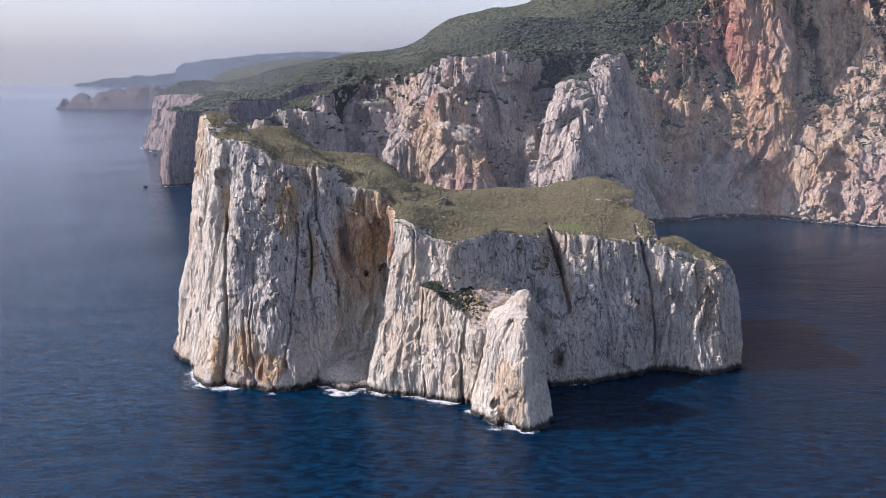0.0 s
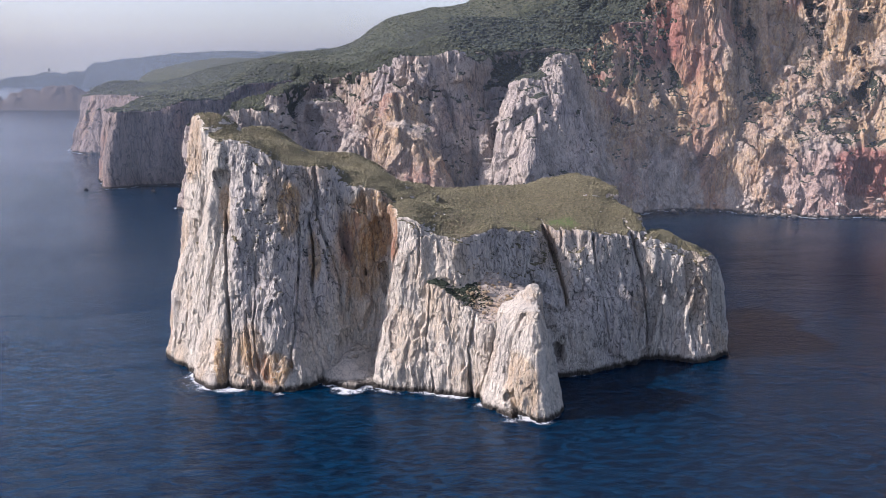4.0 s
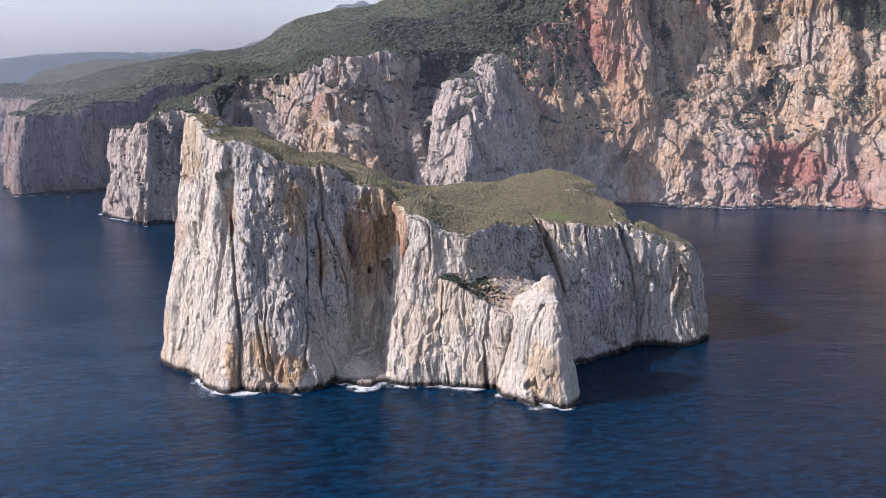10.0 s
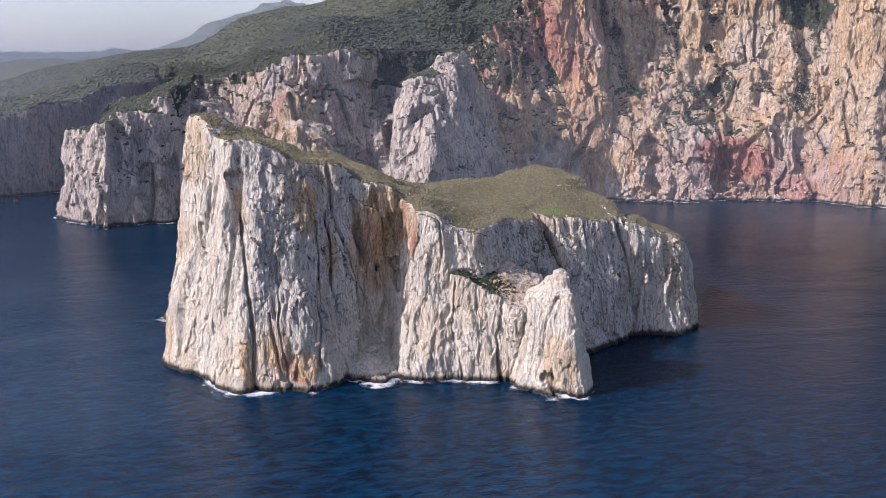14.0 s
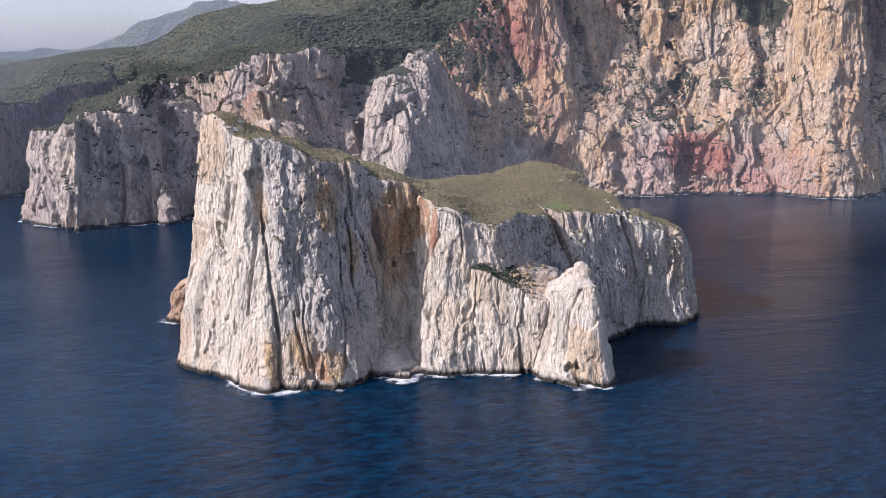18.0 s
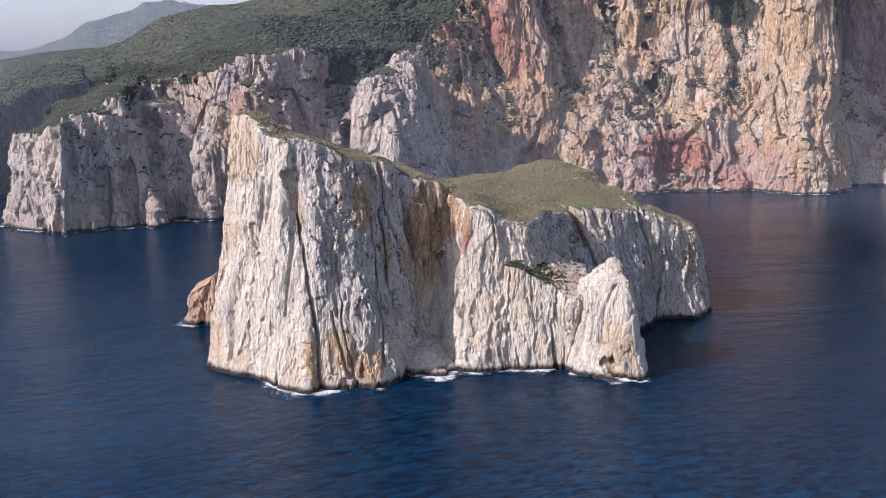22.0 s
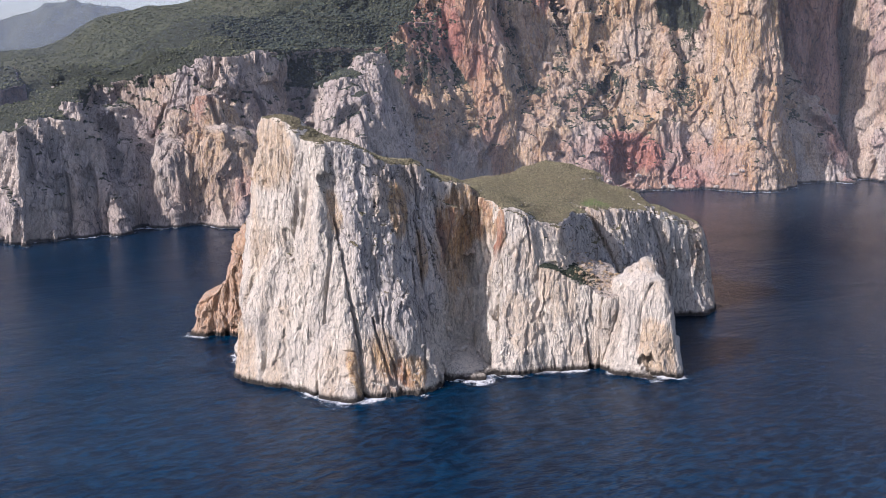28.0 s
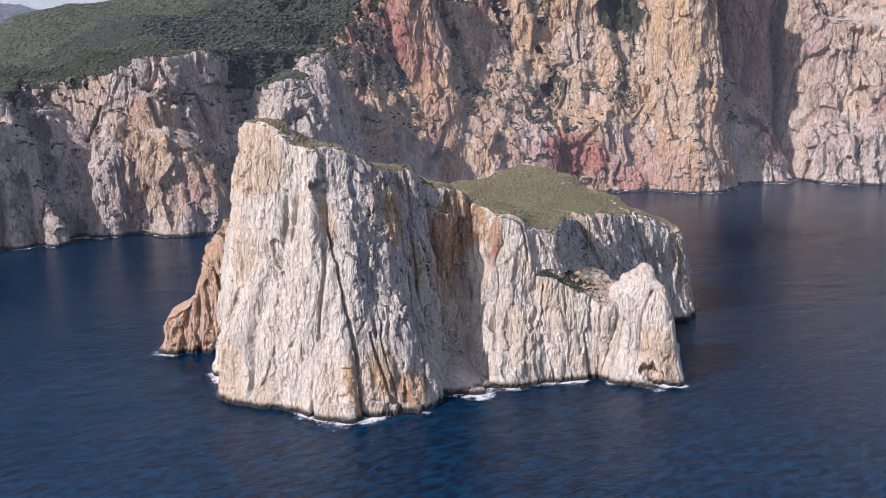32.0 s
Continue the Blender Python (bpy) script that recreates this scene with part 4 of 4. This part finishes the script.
wooded = (own == 10) | ((own == 4) & (y > 1070) & (x < 330)) | ((own == 0) & (y > 1025)) | ((y > 1045) & (x < 210) & (z > 128))
slopes = (own == 4) & (x < 330) & (n[:, 0] < -0.1) & (z > 125) & (y > 985)
masks = dict(
    veg=np.clip(np.maximum(wooded * np.maximum(smooth(-0.3, 0.0, n[:, 2]), y > 1090), slopes * smooth(-0.05, 0.2, n[:, 2]) * smooth(0.8, 0.55, broken))
                + np.select([own == 1, own == 9, (own == 11) | (own == 12)], [0.3, 0.5, 0.25 + 0.75 * smooth(100, 125, z)], 1.0) * smooth(0.55, 0.85, n[:, 2] + 0.10 * fractal(p, 0.03, 3, 35)) * smooth(18, 40, z) * (1 - east * (own != 10) * smooth(0.25, -0.05, broken))
                + 0.5 * smooth(0.15, 0.6, fractal(p, 0.05, 4, 36)) * smooth(0.2, 0.5, n[:, 2]) * smooth(50, 90, z) * (1 - 0.5 * grey_end)
                + 0.85 * gully * smooth(-0.1, 0.35, broken + 0.6 * n[:, 2]) + 0.9 * zone(588, 212, 26, 30) * (own == 4)
                + 0.75 * smooth(0.05, 0.4, fractal(p, (0.022, 0.022, 0.03), 3, 43)) * smooth(0.1, 0.35, n[:, 2]) * smooth(60, 85, z) * smooth(150, 115, z) * smooth(330, 400, x) * (1 - grey_end), 0, 1),
    ochre=np.clip(smooth(-0.1, 0.35, blotch) * (0.22 + 0.6 * east) + 0.95 * east * smooth(-0.65, -0.1, fractal(p, (0.008, 0.008, 0.006), 3, 42)) * smooth(60, 95, z) + 0.4 * east * smooth(70, 100, z) + 0.75 * (own == 1) * smooth(-55, -25, x) * smooth(8, 35, z) + 0.3 * (own == 2) * smooth(-0.2, 0.2, broken) + 0.5 * (own == 8) + 0.6 * (own == 7) + 0.5 * (own == 5)
                  + 0.7 * zone(384, 62, 26, 26) - 0.9 * (own == 6) - 0.4 * (own == 3), 0, 1) * (0.25 + 0.75 * steep) * (1 - 0.45 * grey_end) * (0.65 + 0.35 * smooth(-0.35, 0.25, fractal(p, (0.035, 0.035, 0.012), 3, 39))),
    gold=smooth(370, 540, x + 120 * blotch) * smooth(55, 100, z + 25 * blotch) * (1 - grey_end) + 0.7 * (own == 7),
    lichen=np.clip(0.45 + 0.5 * fractal(p, 0.02, 3, 37), 0, 1) * (1 - 0.6 * east * (1 - grey_end)) + 0.4 * (own == 8),
    red=np.clip(smooth(75, 45, z + 12 * blotch) * smooth(330, 430, x) * smooth(590, 550, x) * 0.45 + 1.3 * zone(478, 44, 34, 26) + 0.6 * zone(265, 185, 42, 38) + 0.35 * (own == 5) * smooth(345, 325, x) + 0.4 * zone(530, 12, 22, 14) + 0.5 * (own == 8) + 0.15 * east * smooth(0.1, 0.5, fractal(p, (0.03, 0.03, 0.007), 3, 40)) + 0.5 * zone(735, 50, 26, 30), 0, 1))
face_own = own[q[:, 0]]
coast = tagged(new("mainland"), "high ochre and grey limestone sea cliffs under scrub slopes", "cliff coast", kind="structure")
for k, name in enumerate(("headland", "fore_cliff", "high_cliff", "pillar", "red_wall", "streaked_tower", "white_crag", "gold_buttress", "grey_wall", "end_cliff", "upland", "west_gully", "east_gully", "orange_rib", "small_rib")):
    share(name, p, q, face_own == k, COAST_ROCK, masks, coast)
shrubs("cliff_scrub", p, q, masks["veg"] ** 2, 26000, (0.5, 2.0), HILL_SHRUB, "dark green maquis bushes on the mainland ledges and slopes", 6)
shrubs("ravine_woods", p, q, masks["veg"] ** 2 * smooth(60, 110, x) * smooth(330, 250, x) * (y > 1000), 5000, (1.2, 3.4), WOOD_LEAVES, "dark dense evergreen woods in the ravine behind the cliffs", 13)
surf("coast_foam", p, 1.9, 6.5, "thin white surf along the mainland cliffs", 72)
foot = [(202, 920), (250, 934), (290, 935), (325, 940), (362, 908), (421, 888), (456, 888), (500, 866), (545, 848), (566, 812)]
rng = np.random.default_rng(9)
spots = []
for (x0, y0), (x1, y1) in zip(foot, foot[1:]):
    for a, b in rng.random((int(math.hypot(x1 - x0, y1 - y0) / 3.2), 2)):
        spots.append((x0 + a * (x1 - x0), y0 + a * (y1 - y0) - 3 + 14 * b))
scatter_rocks("shore_boulder", p, spots, (0.9, 4.0), COAST_ROCK, "grey and ochre boulder at the foot of the cliffs", "boulders along the shore", 83, 30)

# ---- far coast ----
SECOND = body([(-356, 1200, -338, 1215), (-346, 1176, -328, 1190), (-316, 1186, -308, 1200), (-282, 1200, -277, 1216), (-242, 1212, -243, 1230), (-200, 1240, -200, 1255),
               (-100, 1290, -110, 1310), (-120, 1500, -120, 1500), (-330, 1500, -330, 1500), (-372, 1350, -350, 1350), (-376, 1260, -352, 1260)], 110, [(x, y, z) for x, y, z in HILL if y > 1200])
THIRD = body([(-519, 1672, -495, 1690), (-500, 1630, -480, 1665), (-458, 1588, -445, 1630), (-430, 1540, -410, 1580), (-380, 1480, -370, 1500), (-250, 1480, -250, 1480), (-250, 1950, -250, 1950),
              (-540, 1950, -500, 1950), (-545, 1760, -505, 1760)], 100, [(-498, 1708, 92), (-430, 1640, 96), (-350, 1550, 100), (-300, 1800, 115), (-480, 1900, 110)])
p, q, own = rock_mesh([SECOND, THIRD], (-570, 1150, -6), (-90, 1900, 150), STEP * 3.9, (), (14.0, 0.012), 6)
p = settle(p, q, 2)
n = normals(p, q)
steep = 1 - smooth(0.6, 0.85, n[:, 2])
p = p + n * (steep * (14 * crease(p, (0.014, 0.014, 0.003), 45) + 7 * crease(p, (0.04, 0.04, 0.010), 46) + 3 * crease(p, (0.09, 0.09, 0.03), 47) + 2 * blocks(p, (0.05, 0.05, 0.025), 48)))[:, None]
n = normals(p, q)
masks = dict(veg=smooth(0.5, 0.75, n[:, 2]) * smooth(20, 40, p[:, 2]), ochre=smooth(-0.2, 0.6, fractal(p, 0.015, 3, 47)) * 0.45 * steep, lichen=0.7 + 0 * p[:, 0], red=np.zeros(len(p)))
for k, name in enumerate(("second_headland", "third_headland")):
    tagged(share(name, p, q, own[q[:, 0]] == k, HEADLAND_ROCK, masks), "hazy sheer limestone headland with green scrub on top", "headland", "headlands along the coast", "structure")
shrubs("headland_scrub", p, q, masks["veg"] ** 2, 5000, (0.9, 2.8), HILL_SHRUB, "dark maquis bushes on the far headlands", 10)
surf("headland_foam", p, 3.0, 7.0, "thin surf at the foot of the far headlands", 73)
headland_rock = p[p[:, 2] < 6]


def hill_sheet(name, xs, ys, height, material, label):
    X, Y = np.meshgrid(xs, ys, indexing="ij")
    i = np.arange(X.size).reshape(X.shape)
    quads = np.stack([i[:-1, :-1], i[1:, :-1], i[1:, 1:], i[:-1, 1:]], -1).reshape(-1, 4)
    ob = new(name, mesh_of(name, np.stack([X.ravel(), Y.ravel(), height(X, Y).ravel()], 1), quads, material))
    return tagged(ob, label, "hill", kind="structure")


INLAND = [(-100, 1310), (-60, 1235), (980, 1225), (1500, 1300), (1500, 2500), (-430, 2500), (-470, 1950), (-470, 1720), (-350, 1580), (-320, 1500), (-320, 1350), (-180, 1320)]


def slope(X, Y):
    flat = np.stack([X.ravel(), Y.ravel(), 0 * X.ravel()], 1)
    h = hill_height(X, Y) - 2.5 + (5 * fractal(flat, 0.008, 4, 51)).reshape(X.shape)
    return np.minimum(h, inside(INLAND, X, Y) * 2.5 + 60)


hillside = hill_sheet("hillside", np.linspace(-650, 1450, 300), np.linspace(1180, 2480, 190), slope, SCRUB, "scrub-covered green hillside rising behind the cliffs")


hp = np.array([v.co for v in hillside.data.vertices])
hq = np.array([f.vertices[:] for f in hillside.data.polygons])
shrubs("hill_scrub", hp, hq, (hp[:, 2] > 70) * (hp[:, 1] < 1750) * (hp[:, 0] < 420) * 1.0, 34000, (0.7, 2.0), HILL_SHRUB, "dense dark green maquis bushes over the hillside", 7)


def far_land(X, Y, line, width, peak, seed, uneven=0.05, west=-1e5):
    """A rounded ridge along a line of (x, y, height)."""
    best = np.zeros(X.shape)
    flat = np.stack([X.ravel(), Y.ravel(), 0 * X.ravel()], 1)
    rough = (fractal(flat, 0.004, 4, seed) + 0.9 * crease(flat, (0.016, 0.016, 0.016), seed + 5) + 0.6 * blocks(flat, (0.02, 0.02, 0.02), seed)).reshape(X.shape)
    for (x0, y0, z0), (x1, y1, z1) in zip(line, line[1:]):
        ex, ey = x1 - x0, y1 - y0
        t = np.clip(((X - x0) * ex + (Y - y0) * ey) / (ex * ex + ey * ey), 0, 1)
        d = np.hypot(X - x0 - t * ex, Y - y0 - t * ey)
        best = np.maximum(best, (z0 + t * (z1 - z0)) * np.clip(1 - (d / width) ** peak, -0.2, 1))
    return best * (1 + uneven * rough) * smooth(west - 25, west + 10, X + 25 * rough) - 2


hill_sheet("rocky_islet", np.linspace(-1260, -650, 150), np.linspace(2800, 3040, 70),
           lambda X, Y: far_land(X, Y, [(-1200, 2920, 34), (-1060, 2930, 50), (-960, 2920, 40), (-880, 2910, 52), (-720, 2900, 44)], 75, 2.5, 61, 0.5, -1130), ISLET_ROCK, "low brown rocky islet off the far headlands")
hill_sheet("far_plateau", np.linspace(-1500, 900, 160), np.linspace(4650, 5350, 60),
           lambda X, Y: far_land(X, Y, [(-1400, 5000, 98), (-1258, 5000, 118), (-1112, 5000, 141), (-880, 5000, 161), (-648, 5000, 172), (-400, 5000, 166), (-160, 5000, 180), (500, 5000, 175)], 220, 4, 62, 0.05, -1330), SCRUB, "distant blue-green coastal plateau")
hill_sheet("far_point", np.linspace(-2050, -1150, 110), np.linspace(5000, 5350, 50),
           lambda X, Y: far_land(X, Y, [(-1850, 5150, 24), (-1750, 5150, 46), (-1597, 5150, 72), (-1440, 5150, 78), (-1250, 5150, 90)], 120, 3, 63, 0.12), SCRUB, "faint low headland on the horizon")
hill_sheet("far_mountain", np.linspace(-700, 1800, 130), np.linspace(3900, 4650, 60),
           lambda X, Y: far_land(X, Y, [(-120, 4350, 168), (140, 4350, 228), (250, 4350, 298), (440, 4350, 372), (600, 4350, 382), (760, 4350, 355), (1100, 4350, 300)], 380, 1.4, 64), SCRUB, "hazy blue mountain beyond the hills")

# ---- haze sheets over the water ----
def haze(radius, top, amount, foot, east, tone=(0.25, 0.29, 0.37)):
    a = np.linspace(radians(20), radians(160), 60)
    ring = np.stack([-150 + radius * np.cos(a), 50 + radius * np.sin(a)], 1)
    low = np.concatenate([ring, 0 * a[:, None]], 1)
    high = np.concatenate([ring, 0 * a[:, None] + top], 1)
    i = np.arange(59)
    q = np.stack([i, i + 1, i + 61, i + 60], 1)
    ob = new("haze", mesh_of("haze", np.concatenate([low, high]), q, veil("sea_haze", tone, top, amount, foot, east)))
    return tagged(ob, "thin pale sheet standing in for haze over the far sea", "haze", kind="structure")


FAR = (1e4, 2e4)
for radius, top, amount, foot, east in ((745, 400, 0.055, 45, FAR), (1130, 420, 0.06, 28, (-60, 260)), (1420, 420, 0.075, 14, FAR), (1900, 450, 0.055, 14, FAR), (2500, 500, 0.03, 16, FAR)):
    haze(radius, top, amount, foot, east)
# a slanting haze sheet beyond the islet, and the glowing horizon backdrop behind everything
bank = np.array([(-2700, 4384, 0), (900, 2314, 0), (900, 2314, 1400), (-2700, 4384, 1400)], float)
tagged(new("haze_bank", mesh_of("haze_bank", bank, np.array([[0, 1, 2, 3]]), veil("bank_haze", (0.27, 0.31, 0.385), 1400, 0.22, 25))), "pale slanting sheet standing in for haze beyond the islet", "haze", kind="structure")
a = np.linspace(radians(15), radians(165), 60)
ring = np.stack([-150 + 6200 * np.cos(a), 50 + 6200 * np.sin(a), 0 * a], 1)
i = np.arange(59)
tagged(new("backdrop", mesh_of("backdrop", np.concatenate([ring, ring + np.array([0, 0, 3200])]), np.stack([i, i + 1, i + 61, i + 60], 1), far_glow("horizon_glow", (0.43, 0.452, 0.49), 3200, 70))), "glowing white-grey backdrop along the sea horizon", "sky", kind="structure")

# ---- skerries and the far tower ----
scatter_rocks("skerry", headland_rock, [(-281, 1142), (-296, 1150), (-497, 1612), (-470, 1560), (-779, 2610), (-365, 1165)], (2.0, 5.0), ISLET_ROCK, "low dark skerry awash in the surf", "skerries off the headlands", 84, 3, -0.5)


def watchtower(x, y, z):
    bm = bmesh.new()
    bmesh.ops.create_cone(bm, cap_ends=True, segments=16, radius1=7, radius2=5.5, depth=14, matrix=Matrix.Translation((x, y, z + 6)))
    tower = tagged(new("watchtower"), "small round stone watchtower on the far point", "tower")
    part("wall", bm, ISLET_ROCK, tower)
    bm = bmesh.new()
    bmesh.ops.create_cone(bm, cap_ends=True, segments=16, radius1=6.2, radius2=6.2, depth=2, matrix=Matrix.Translation((x, y, z + 14)))
    part("parapet", bm, ISLET_ROCK, tower)


watchtower(-1597, 5150, 72)
